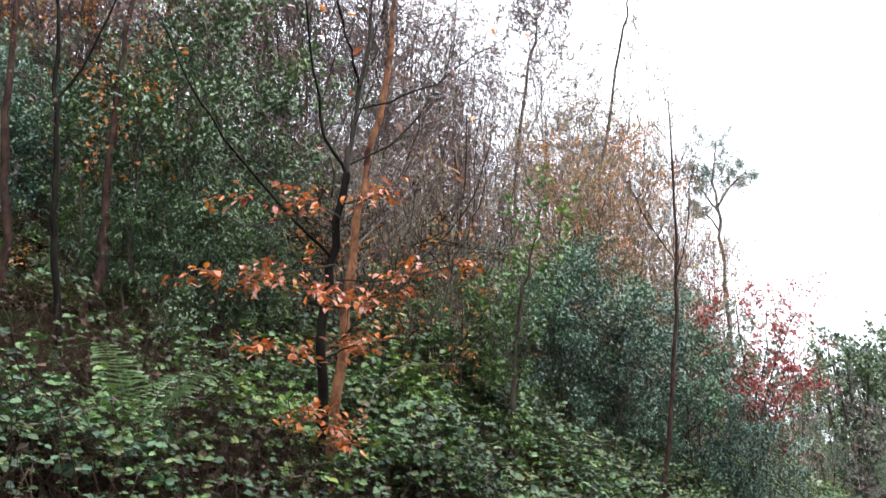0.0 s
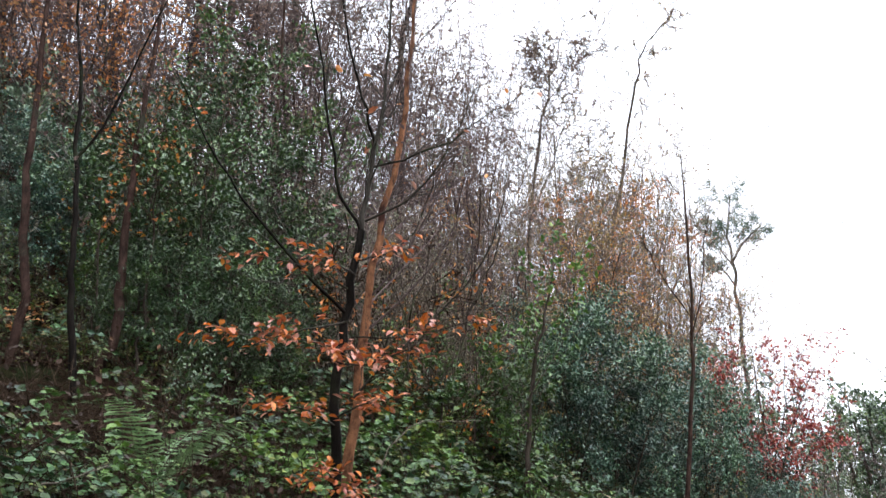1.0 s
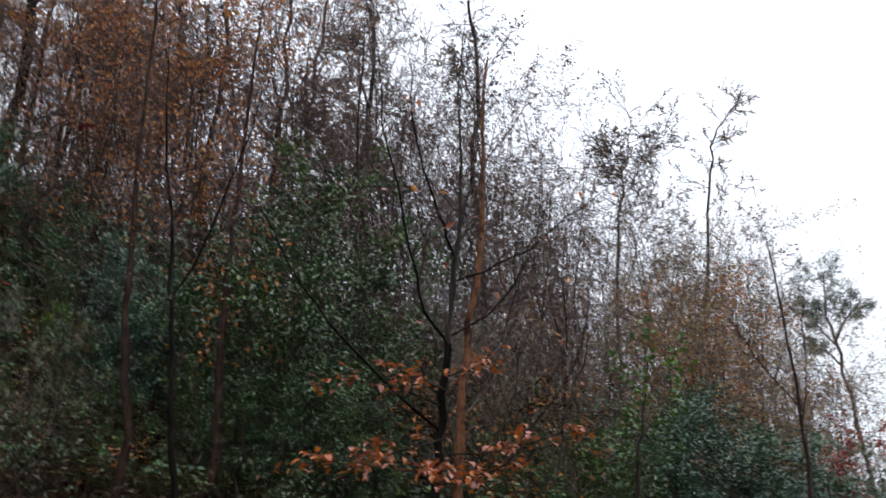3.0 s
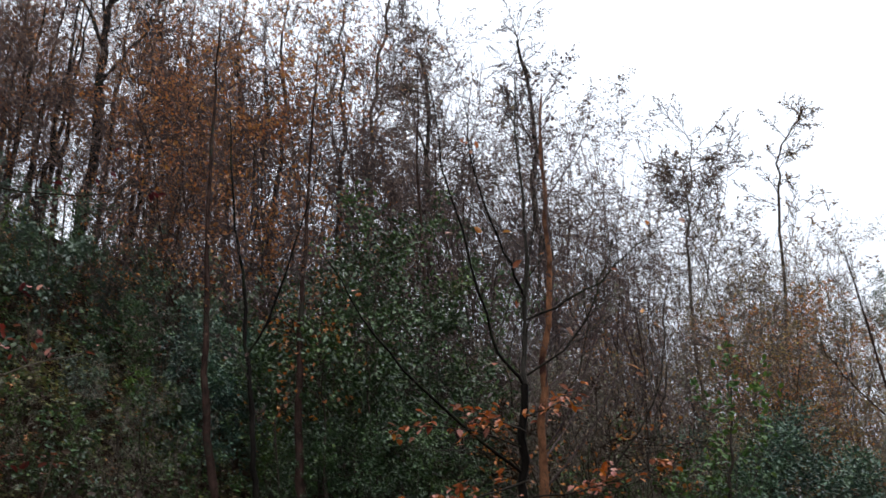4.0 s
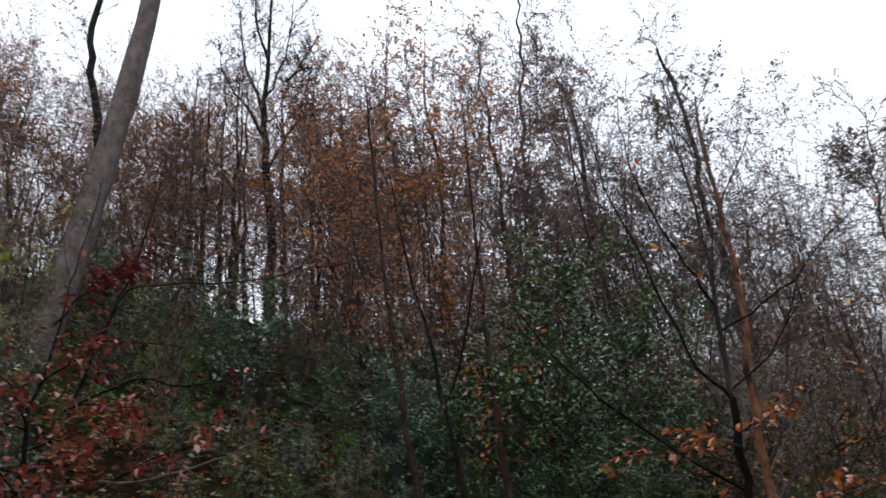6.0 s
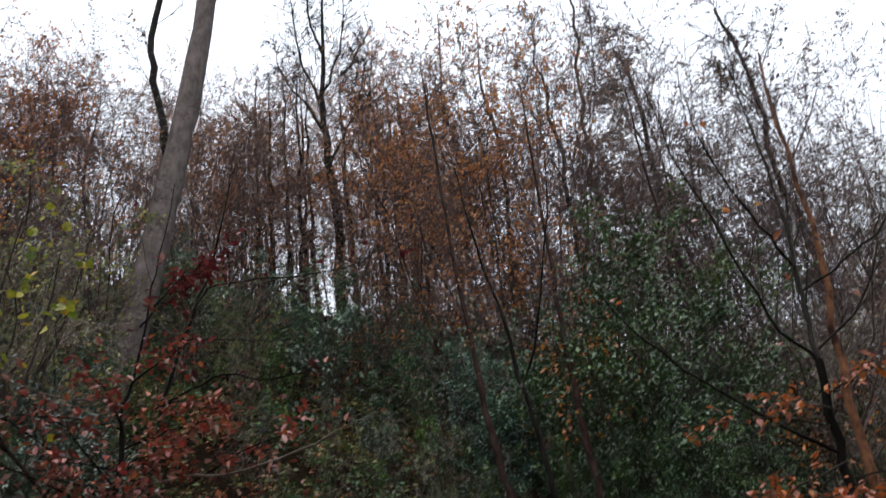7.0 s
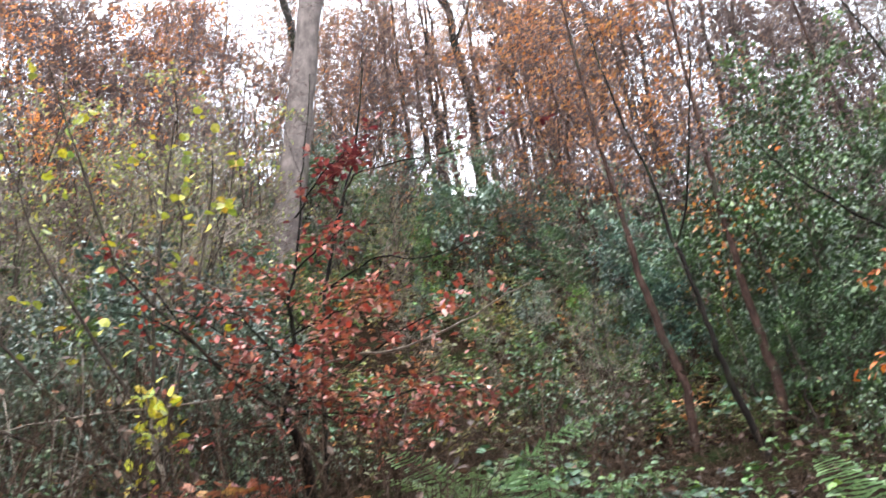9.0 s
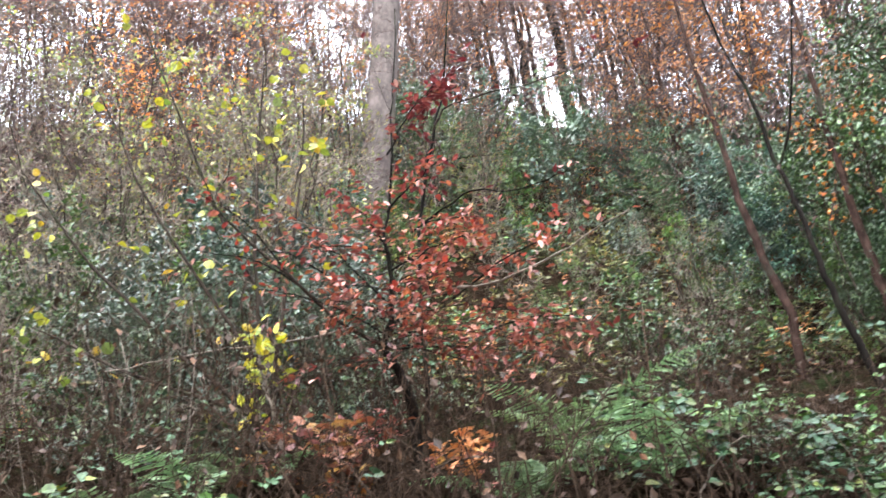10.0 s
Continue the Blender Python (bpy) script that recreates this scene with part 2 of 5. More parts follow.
def track_material():
    m, n, l, b = material("muddy_track", 0.7)
    co = n.new("ShaderNodeTexCoord")
    t = n.new("ShaderNodeTexNoise")
    t.inputs["Scale"].default_value, t.inputs["Detail"].default_value = 6.0, 8.0
    l.new(co.outputs["Object"], t.inputs["Vector"])
    r = ramp_node(n, [(0.3, (0.055, 0.04, 0.028)), (0.5, (0.10, 0.075, 0.055)), (0.7, (0.16, 0.115, 0.08))])
    l.new(t.outputs["Fac"], r.inputs[0])
    l.new(r.outputs[0], b.inputs["Base Color"])
    bp = n.new("ShaderNodeBump")
    bp.inputs["Strength"].default_value, bp.inputs["Distance"].default_value = 0.6, 0.03
    l.new(t.outputs["Fac"], bp.inputs["Height"])
    l.new(bp.outputs[0], b.inputs["Normal"])
    return m


M["ground"], M["track"] = ground_material(), track_material()
M["grass"] = leaf_material("verge_grass", [(0.05, 0.09, 0.02), (0.09, 0.14, 0.03), (0.16, 0.16, 0.05)], 0.5)

# ---- the lie of the land: the track runs along TRACK, the bank climbs along UP ----
UP = (-math.sin(radians(62)), math.cos(radians(62)))
TRACK = (UP[1], -UP[0])
S_TABLE = np.arange(-400, 400, 0.25)
H_TABLE = np.interp(S_TABLE, (-400, -12, -3, 1.4, 3.7, 8.0, 24.0, 27.0, 60.0, 400.0), (-40, -2.0, 0, 0, 1.75, 3.3, 15.2, 15.9, 13.0, -20))
H_TABLE = np.convolve(np.pad(H_TABLE, 4, mode="edge"), np.ones(9) / 9, mode="valid")


def hill(x, y):
    """Height of the ground."""
    x, y = np.asarray(x, float), np.asarray(y, float)
    s, along = x * UP[0] + y * UP[1], x * TRACK[0] + y * TRACK[1]
    rough = 0.10 * np.sin(1.7 * s + 0.9 * along) + 0.08 * np.sin(2.9 * along - 1.1 * s) + 0.05 * np.sin(5.1 * s + 4.3 * along)
    return np.interp(s, S_TABLE, H_TABLE) + rough * np.clip((s - 1.2) / 2, 0, 1)


def on_hill(s, along):
    x, y = s * UP[0] + along * TRACK[0], s * UP[1] + along * TRACK[1]
    return np.stack([x, y, hill(x, y)], -1)


def at(az, el, d):
    """A place by its bearing (to the left of the first view), height angle and ground distance from the eye."""
    a = radians(az)
    return (-math.sin(a) * d, math.cos(a) * d, EYE + math.tan(radians(el)) * d)


def ground_at(az, d):
    x, y, _ = at(az, 0, d)
    return (x, y, float(hill(x, y)))


# ---- mesh helpers ----
def joined(pieces):
    """One set of vertices and faces from several."""
    vs, fs, k = [], [], 0
    for v, f in pieces:
        vs.append(v)
        for g in f:
            fs.append(g + k)
        k += len(v)
    return np.concatenate(vs), fs


def mesh_of(name, v, faces, mat, smooth=True):
    me = bpy.data.meshes.new(name)
    loops = np.concatenate([f.ravel() for f in faces]).astype(np.int32)
    sizes = np.concatenate([np.full(len(f), f.shape[1]) for f in faces]).astype(np.int32)
    starts = np.concatenate([[0], np.cumsum(sizes)[:-1]]).astype(np.int32)
    me.vertices.add(len(v))
    me.vertices.foreach_set("co", np.asarray(v, np.float32).ravel())
    me.loops.add(len(loops))
    me.loops.foreach_set("vertex_index", loops)
    me.polygons.add(len(sizes))
    me.polygons.foreach_set("loop_start", starts)
    me.polygons.foreach_set("use_smooth", np.full(len(sizes), smooth))
    me.update(calc_edges=True)
    me.materials.append(mat)
    return me


def part(name, shape, mat, parent=None, label="", smooth=True):
    ob = new(name, mesh_of(name, shape[0], shape[1], mat, smooth))
    ob.parent = parent
    return tagged(ob, label)


def unit(v):
    return v / np.maximum(np.linalg.norm(v, axis=-1, keepdims=True), 1e-9)


def tubes(paths, radii, sides):
    n, k, _ = paths.shape
    tan = unit(np.gradient(paths, axis=1))
    ref = unit(np.cross(tan[:, 0], np.array([0.31, 0.52, 0.79])))[:, None]
    a = unit(ref - (ref * tan).sum(-1, keepdims=True) * tan)
    b = np.cross(tan, a)
    turn = np.arange(sides) * 2 * np.pi / sides
    v = paths[:, :, None] + radii[:, :, None, None] * (np.cos(turn)[:, None] * a[:, :, None] + np.sin(turn)[:, None] * b[:, :, None])
    i = np.arange(n)[:, None, None] * k * sides
    j = np.arange(k - 1)[None, :, None] * sides
    s = np.arange(1 if sides == 2 else sides)[None, None, :]
    s2 = (s + 1) % sides
    f = np.stack([i + j + s, i + j + s2, i + j + sides + s2, i + j + sides + s], -1).reshape(-1, 4)
    return v.reshape(-1, 3), [f]


def spikes(paths, radii):
    """The finest twigs, tapering to a point."""
    a, b = paths[:, 0], paths[:, -1]
    side = unit(np.cross(b - a, np.array([0.31, 0.52, 0.79]))) * radii[:, :1]
    v = np.stack([a - side, a + side, b], 1).reshape(-1, 3)
    return v, [np.arange(len(v)).reshape(-1, 3)]


LEAF_TWO = (np.array([(0, 0, 0), (0.5, -0.3, 0.07), (1, 0, -0.03), (0.5, 0.3, 0.07)]), np.array([(0, 1, 2), (0, 2, 3)]))
LEAF_FAR = (np.array([(0, 0, 0), (0.72, -0.36, 0.06), (0.9, 0.3, 0.02)]), np.array([(0, 1, 2)]))
LEAF_SIX = (np.array([(0, 0, 0), (0.28, -0.26, 0.05), (0.68, -0.24, 0.03), (1, 0, -0.1), (0.68, 0.24, 0.03), (0.28, 0.26, 0.05), (0.5, 0, -0.02)]),
            np.array([(0, 1, 6), (1, 2, 6), (2, 3, 6), (3, 4, 6), (4, 5, 6), (5, 0, 6)]))
LEAF_ROUND = (np.array([(0, 0, 0), (0.2, -0.37, 0.06), (0.6, -0.4, 0.06), (1, 0, -0.1), (0.6, 0.4, 0.06), (0.2, 0.37, 0.06), (0.48, 0, -0.04)]), LEAF_SIX[1])
LEAF_STAR = (np.array([(0, 0, 0), (0.15, -0.42, 0.02), (0.5, -0.28, 0.05), (0.62, -0.5, -0.04), (0.75, -0.16, 0.03), (1, 0, -0.08), (0.75, 0.16, 0.03), (0.62, 0.5, -0.04),
                       (0.5, 0.28, 0.05), (0.15, 0.42, 0.02), (0.42, 0, -0.02)]), np.array([(i, (i + 1) % 10, 10) for i in range(10)]))
NEEDLES = (np.array([(0, -0.05, 0), (0, 0.05, 0), (1, 0.0, 0), (0, 0, -0.05), (0, 0, 0.05), (0.9, 0.3, 0.1), (0.9, -0.3, -0.1)]), np.array([(0, 1, 2), (3, 4, 5), (3, 4, 6)]))


def leaves(place, ahead, up, size, form):
    """Leaves of one form at many places."""
    tv, tf = form
    x = unit(ahead)
    z = unit(up - (up * x).sum(-1, keepdims=True) * x)
    y = np.cross(z, x)
    size = np.broadcast_to(np.asarray(size, float), (len(place),))
    v = place[:, None] + size[:, None, None] * (tv[None, :, 0:1] * x[:, None] + tv[None, :, 1:2] * y[:, None] + tv[None, :, 2:3] * z[:, None])
    f = tf[None] + (np.arange(len(place)) * len(tv))[:, None, None]
    return v.reshape(-1, 3), [f.reshape(-1, tf.shape[1])]


def curve_through(points, k, rng, wob=0.0):
    """A smooth line of k points through a few, with a little unevenness."""
    p = np.asarray(points, float)
    q = np.concatenate([[2 * p[0] - p[1]], p, [2 * p[-1] - p[-2]]])
    t = np.linspace(0, len(p) - 1 - 1e-6, k)
    i = t.astype(int)
    f = (t - i)[:, None]
    a, b, c, d = q[i], q[i + 1], q[i + 2], q[i + 3]
    out = 0.5 * (2 * b + (c - a) * f + (2 * a - 5 * b + 4 * c - d) * f**2 + (3 * b - a - 3 * c + d) * f**3)
    if wob:
        out[1:-1] += rng.normal(0, wob, (k - 2, 3)) * (1, 1, 0.3)
    return out


def sprout(paths, radii, per, span, angle, ratio, k, wob, lift, rng, thin=0.55, fall=0.5, flat=0.0, least=0.002, limit=9.0):
    """Side shoots of many lines at once."""
    n, kk, _ = paths.shape
    t = span[0] + (span[1] - span[0]) * (np.arange(per)[None] + rng.uniform(0, 1, (n, per))) / per
    i = np.minimum((t * (kk - 1)).astype(int), kk - 2)
    f = (t * (kk - 1) - i)[..., None]
    row = np.arange(n)[:, None]
    p0 = paths[row, i] * (1 - f) + paths[row, i + 1] * f
    r0 = radii[row, i] * (1 - f[..., 0]) + radii[row, i + 1] * f[..., 0]
    way = unit(paths[row, i + 1] - paths[row, i])
    length = np.linalg.norm(np.diff(paths, axis=1), axis=-1).sum(1)[:, None]
    side = unit(np.cross(way, rng.normal(0, 1, (n, per, 3))))
    if flat:
        level = unit(np.cross(way, np.array([0, 0, 1.0]))) * rng.choice([-1, 1], (n, per, 1))
        side = unit(side * (1 - flat) + level * flat)
    a = np.radians(rng.normal(angle, 9, (n, per, 1)))
    d = (way * np.cos(a) + side * np.sin(a)).reshape(-1, 3)
    span_len = np.minimum(length * ratio * (1 - fall * t) * rng.uniform(0.6, 1.25, (n, per)), limit).reshape(-1)
    pts = [p0.reshape(-1, 3)]
    for _ in range(k - 1):
        d = unit(d + rng.normal(0, wob, d.shape) + np.array([0, 0, lift]))
        pts.append(pts[-1] + d * (span_len / (k - 1))[:, None])
    r = np.maximum(np.minimum(r0.reshape(-1) * thin, span_len * 0.007), least)
    return np.stack(pts, 1), r[:, None] * np.linspace(1, 0.3, k)[None]


def leaf_places(paths, per, rng, span=(0.15, 1.0), spread=0.02, droop=0.0, flat=0.5, level=1.0):
    """Where leaves sit on twigs, which way they point and face."""
    n, kk, _ = paths.shape
    t = rng.uniform(*span, (n, per))
    i = np.minimum((t * (kk - 1)).astype(int), kk - 2)
    f = (t * (kk - 1) - i)[..., None]
    row = np.arange(n)[:, None]
    p = paths[row, i] * (1 - f) + paths[row, i + 1] * f
    way = unit(paths[row, i + 1] - paths[row, i])
    out = unit(np.cross(way, rng.normal(0, 1, (n, per, 3))))
    ahead = unit((way * 0.6 + out * 0.9) * (1, 1, level) + np.array([0, 0, -droop]))
    face = unit(rng.normal(0, 1, (n, per, 3)) * (1 - flat) + np.array([0, 0, 1.0]) * flat * 1.6)
    p = p + rng.normal(0, spread, p.shape)
    return p.reshape(-1, 3), ahead.reshape(-1, 3), face.reshape(-1, 3)


class Grown:
    """Collects the parts of one plant round its base, then makes the objects."""

    def __init__(self, name, base, label, category, group="", seed=1):
        self.base = np.asarray(base, float)
        self.rng = np.random.default_rng(seed)
        self.root = tagged(new(name), label, category, group)
        self.root.location = base
        self.wood, self.stems = [], []

    def stem(self, points, r0, r1, mat, k=14, wob=0.01, sides=8, name="trunk", label="", power=0.8):
        p = curve_through(np.asarray(points, float) - self.base, k, self.rng, wob)[None]
        r = (r1 + (r0 - r1) * (1 - np.linspace(0, 1, k)) ** power)[None]
        r = r * self.rng.uniform(0.93, 1.07, r.shape)
        part(name, tubes(p, r, sides), mat, self.root, label)
        self.stems.append((p, r))
        return p, r

    def shoots(self, paths, radii, *a, sides=3, **kw):
        p, r = sprout(paths, radii, *a, self.rng, **kw)
        self.wood.append(spikes(p, r) if sides == 1 else tubes(p, r, sides))
        return p, r

    def close(self, mat, name="twigwork", label=""):
        if self.wood:
            tagged(part(name, joined(self.wood), mat, self.root, label), kind="stuff")
            self.wood = []

    def crown(self, places, size, form, mat, name="crown", label="", vary=0.3):
        p, a, f = places
        return part(name, leaves(p, a, f, size * self.rng.uniform(1 - vary, 1 + vary, len(p)), form), mat, self.root, label, smooth=False)


def merged(*places):
    return tuple(np.concatenate(x) for x in zip(*places))


def some(places, share, rng):
    keep = rng.uniform(0, 1, len(places[0])) < share
    return tuple(x[keep] for x in places)


# ---- ground, track and verge ----
def build_ground():
    fine = np.arange(-6, 32, 0.3)
    s = np.concatenate([[-380, -200, -100, -50, -25, -14, -9], fine, [34, 38, 44, 52, 65, 90, 140, 220, 380]])
    a = np.concatenate([[-380, -200, -100, -60, -35, -22, -14], np.arange(-9, 30, 0.35), [31, 33, 36, 40, 46, 54, 65, 80, 100, 130, 180, 260, 380]])
    ss, aa = np.meshgrid(s, a, indexing="ij")
    v = on_hill(ss.ravel(), aa.ravel())
    i = (np.arange(len(s) - 1)[:, None] * len(a) + np.arange(len(a) - 1)[None]).ravel()
    f = np.stack([i, i + len(a), i + len(a) + 1, i + 1], -1)[:, ::-1]
    tagged(part("ground", (v, [f]), M["ground"]), "steep woodland bank of leaf-littered soil, darkened for shade", "ground", kind="structure")
    # the track, a thin sheet on the flat at the foot of the bank
    a = np.concatenate([np.arange(-8, 40, 0.8), np.arange(40, 160, 4)])
    w = np.linspace(-1.5, 1.0, 7)
    rng = np.random.default_rng(3)
    aa, ww = np.meshgrid(a, w, indexing="ij")
    edge = 0.12 * np.sin(aa * 0.7) * (np.abs(ww) > 0.9)
    v = on_hill((ww + edge - 0.3).ravel(), aa.ravel())
    v[:, 2] += 0.03 - 0.025 * (np.abs(ww.ravel() + 0.25) > 1.2) + rng.normal(0, 0.006, len(v))
    i = (np.arange(len(a) - 1)[:, None] * 7 + np.arange(6)[None]).ravel()
    f = np.stack([i, i + 7, i + 8, i + 1], -1)
    tagged(part("track", (v, [f]), M["track"]), "muddy brown forest track strewn with fallen leaves", "track", kind="structure")


build_ground()


def scatter(rng, n, s, along, clumps=0):
    a, b = rng.uniform(*s, n), rng.uniform(*along, n)
    if clumps:
        ca, cb, pick = rng.uniform(*s, clumps), rng.uniform(*along, clumps), rng.integers(0, clumps, n)
        near = rng.uniform(0, 1, n) < 0.88
        a = np.where(near, ca[pick] + rng.normal(0, 0.17, n), a)
        b = np.where(near, cb[pick] + rng.normal(0, 0.17, n), b)
    return on_hill(a, b)


def build_litter():
    rng = np.random.default_rng(11)
    p = np.concatenate([scatter(rng, 9000, (1.2, 9), (-4, 16)), scatter(rng, 3500, (-2.2, 1.4), (-8, 60))])
    p[:, 2] += rng.uniform(0.005, 0.05, len(p))
    a = rng.normal(0, 1, p.shape) * (1, 1, 0.2)
    f = rng.normal(0, 0.45, p.shape) + (0, 0, 1)
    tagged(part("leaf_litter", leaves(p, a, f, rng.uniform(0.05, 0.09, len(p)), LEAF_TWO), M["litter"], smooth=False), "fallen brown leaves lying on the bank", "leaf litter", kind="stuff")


build_litter()


def verge_grass():
    rng = np.random.default_rng(14)
    p = np.concatenate([scatter(rng, 7000, (0.75, 1.7), (-8, 45)), scatter(rng, 3500, (-3.5, -1.9), (-8, 45))])
    a = rng.normal(0, 0.35, p.shape) + (0, 0, 1)
    form = (np.array([(0, -0.02, 0), (0, 0.02, 0), (0.6, 0.014, 0.06), (0.6, -0.014, 0.06), (1, 0, 0.2)]), np.array([(0, 1, 2), (0, 2, 3), (3, 2, 4)]))
    tagged(part("verge_grass", leaves(p, a, rng.normal(0, 1, p.shape), rng.uniform(0.12, 0.3, len(p)), form), M["grass"], smooth=False), "rough green grass along the track edge", "grass", kind="stuff")


verge_grass()


def arches(rng, feet, length, rise, k, out=None):
    """Arching canes from their feet: up, over and down again."""
    n = len(feet)
    turn = rng.uniform(0, 2 * np.pi, n)
    flat = np.stack([np.cos(turn), np.sin(turn), 0 * turn], -1)
    if out is not None:
        flat = unit(flat + np.asarray(out))
    length = rng.uniform(*length, n)
    rise = rng.uniform(*rise, n)
    t = np.linspace(0, 1, k)
    p = feet[:, None] + flat[:, None] * (length[:, None] * t)[..., None]
    p[:, :, 2] = feet[:, None, 2] + rise[:, None] * np.sin(np.pi * np.minimum(t * 0.85 + 0.02, 1)) ** 0.8 + (hill(p[..., 0], p[..., 1]) - feet[:, None, 2]) * t
    p[:, 1:] += rng.normal(0, 0.035, p[:, 1:].shape)
    return p


def trifoliate(rng, paths, per, size, span=(0.2, 1.0), form=None):
    p, a, f = leaf_places(paths, per, rng, span=span, spread=0.03, flat=0.82)
    a = unit(a * (1, 1, 0.35))
    side = unit(np.cross(f, a))
    a3 = np.concatenate([a, unit(a * 0.35 + side), unit(a * 0.35 - side)])
    p3 = np.concatenate([p + a * 0.02, p, p])
    f3 = np.concatenate([f, f, f]) + rng.normal(0, 0.4, a3.shape) - np.array([UP[0], UP[1], 0]) * 0.5  # turned to the light over the track
    sz = np.repeat(rng.uniform(*size, len(paths)), per) * rng.uniform(0.8, 1.2, len(p))
    return leaves(p3, a3, f3, np.concatenate([sz * 1.1, sz * 0.9, sz * 0.9]), form)


def bramble_thicket(seed, s, along, canes, per, size, rise=(0.35, 0.85), form=None, label="dense green bramble thicket covering the bank", leaf="leaf_bramble", gap=-0.55):
    rng = np.random.default_rng(seed)
    feet = scatter(rng, canes, s, along, max(6, int((s[1] - s[0]) * (along[1] - along[0]) * 0.95)))
    bearing = np.degrees(np.arctan2(-feet[:, 0], feet[:, 1]))
    feet = feet[(np.abs(bearing - 40.5) > 9) | (np.hypot(feet[:, 0], feet[:, 1]) > 5.2) | (rng.uniform(0, 1, canes) < 0.45)]
    a, b = feet[:, 0] * UP[0] + feet[:, 1] * UP[1], feet[:, 0] * TRACK[0] + feet[:, 1] * TRACK[1]
    feet = feet[np.sin(2.3 * a + 1.9 * b + 0.6) + np.sin(3.1 * b - 1.7 * a) + 0.6 * np.sin(4.7 * b + 3.9 * a) > gap]  # bare gaps
    canes = len(feet)
    p = arches(rng, feet, (0.35, 1.0), rise, 7)
    root = tagged(new("bramble_thicket"), label, "brambles", "brambles on the bank", kind="stuff")
    part("cane_tangle", tubes(p, np.linspace(0.0035, 0.0018, 7)[None] * rng.uniform(0.7, 1.2, (canes, 1)), 3), M["twig_dead"], root, "thorny red-brown arching canes")
    part("foliage", trifoliate(rng, p, per, size, form=form or LEAF_ROUND), M[leaf], root, smooth=False)


bramble_thicket(21, (3.0, 4.2), (0.4, 2.3), 64, 8, (0.03, 0.058), (0.15, 0.5), gap=0.2)
bramble_thicket(17, (2.9, 3.5), (2.2, 4.6), 170, 8, (0.03, 0.06), (0.15, 0.5), gap=0.85, label="loose green bramble sprays over brown litter")
bramble_thicket(22, (2.4, 4.4), (4.5, 8.2), 460, 8, (0.032, 0.062), (0.15, 0.55), gap=-0.1)
bramble_thicket(19, (2.9, 4.6), (4.6, 8.8), 260, 9, (0.036, 0.064), (0.3, 0.85), gap=-0.5)
bramble_thicket(23, (2.0, 4.4), (8.0, 16.0), 820, 10, (0.048, 0.08), (0.3, 0.9), LEAF_TWO, gap=-3)
bramble_thicket(24, (1.6, 3.8), (16.0, 40.0), 520, 12, (0.055, 0.095), (0.5, 1.2), LEAF_TWO, "far bramble bank beside the track")
bramble_thicket(25, (3.0, 4.6), (-2.6, 1.6), 70, 5, (0.03, 0.055), (0.3, 0.7), LEAF_ROUND, "thin brambles among dry stems")
bramble_thicket(26, (6.8, 9.5), (-4.0, 7.0), 260, 8, (0.05, 0.08), (0.3, 0.8), LEAF_TWO, "brambles in the shade under the trees")
bramble_thicket(27, (6.0, 14.0), (-9.0, 10.0), 520, 11, (0.06, 0.10), (0.2, 0.7), LEAF_TWO, "ivy and bramble carpet on the wooded slope")
bramble_thicket(28, (13.0, 24.5), (-14.0, 16.0), 620, 11, (0.09, 0.15), (0.2, 0.8), LEAF_TWO, "ivy and bramble carpet below the crest")
bramble_thicket(18, (2.5, 4.4), (4.2, 9.4), 430, 10, (0.034, 0.062), (0.3, 0.8), LEAF_ROUND, "fresh green bramble and bindweed growth", "leaf_green", -0.6)
bramble_thicket(29, (3.2, 4.1), (1.7, 3.0), 80, 11, (0.026, 0.05), (0.2, 0.5), LEAF_ROUND, "bright bramble clump beside the ferns", gap=-3)
bramble_thicket(12, (3.3, 4.0), (1.5, 3.0), 45, 11, (0.026, 0.048), (0.25, 0.55), LEAF_ROUND, "fresh green growth in the bramble clump by the ferns", "leaf_green", gap=-3)
bramble_thicket(16, (6.0, 13.0), (-1.0, 6.5), 420, 9, (0.045, 0.08), (0.15, 0.5), LEAF_TWO, "olive and yellowing undergrowth on the open slope", "leaf_understorey", -2)
bramble_thicket(15, (6.5, 12.5), (-1.5, 6.0), 240, 8, (0.04, 0.07), (0.2, 0.6), LEAF_TWO, "russet bracken remains on the open slope", "leaf_russet", -0.2)
bramble_thicket(13, (2.8, 4.3), (4.3, 6.4), 170, 10, (0.034, 0.06), (0.3, 0.65), LEAF_ROUND, "bright green bramble sprays at the foot of the beech", "leaf_green", -0.8)
bramble_thicket(38, (4.0, 5.6), (6.0, 8.4), 260, 10, (0.04, 0.07), (0.5, 1.15), LEAF_ROUND, "tall bramble sprays climbing the bank behind the beech", gap=-0.8)
bramble_thicket(39, (3.6, 5.2), (6.2, 8.4), 220, 10, (0.038, 0.068), (0.4, 1.0), LEAF_ROUND, "pale green bramble bank below the hollies", "leaf_green", gap=-0.7)
bramble_thicket(14, (3.1, 4.4), (-2.8, 0.2), 80, 7, (0.03, 0.055), (0.2, 0.5), LEAF_ROUND, "low green leaves among the dry stems by the track", gap=-0.3)


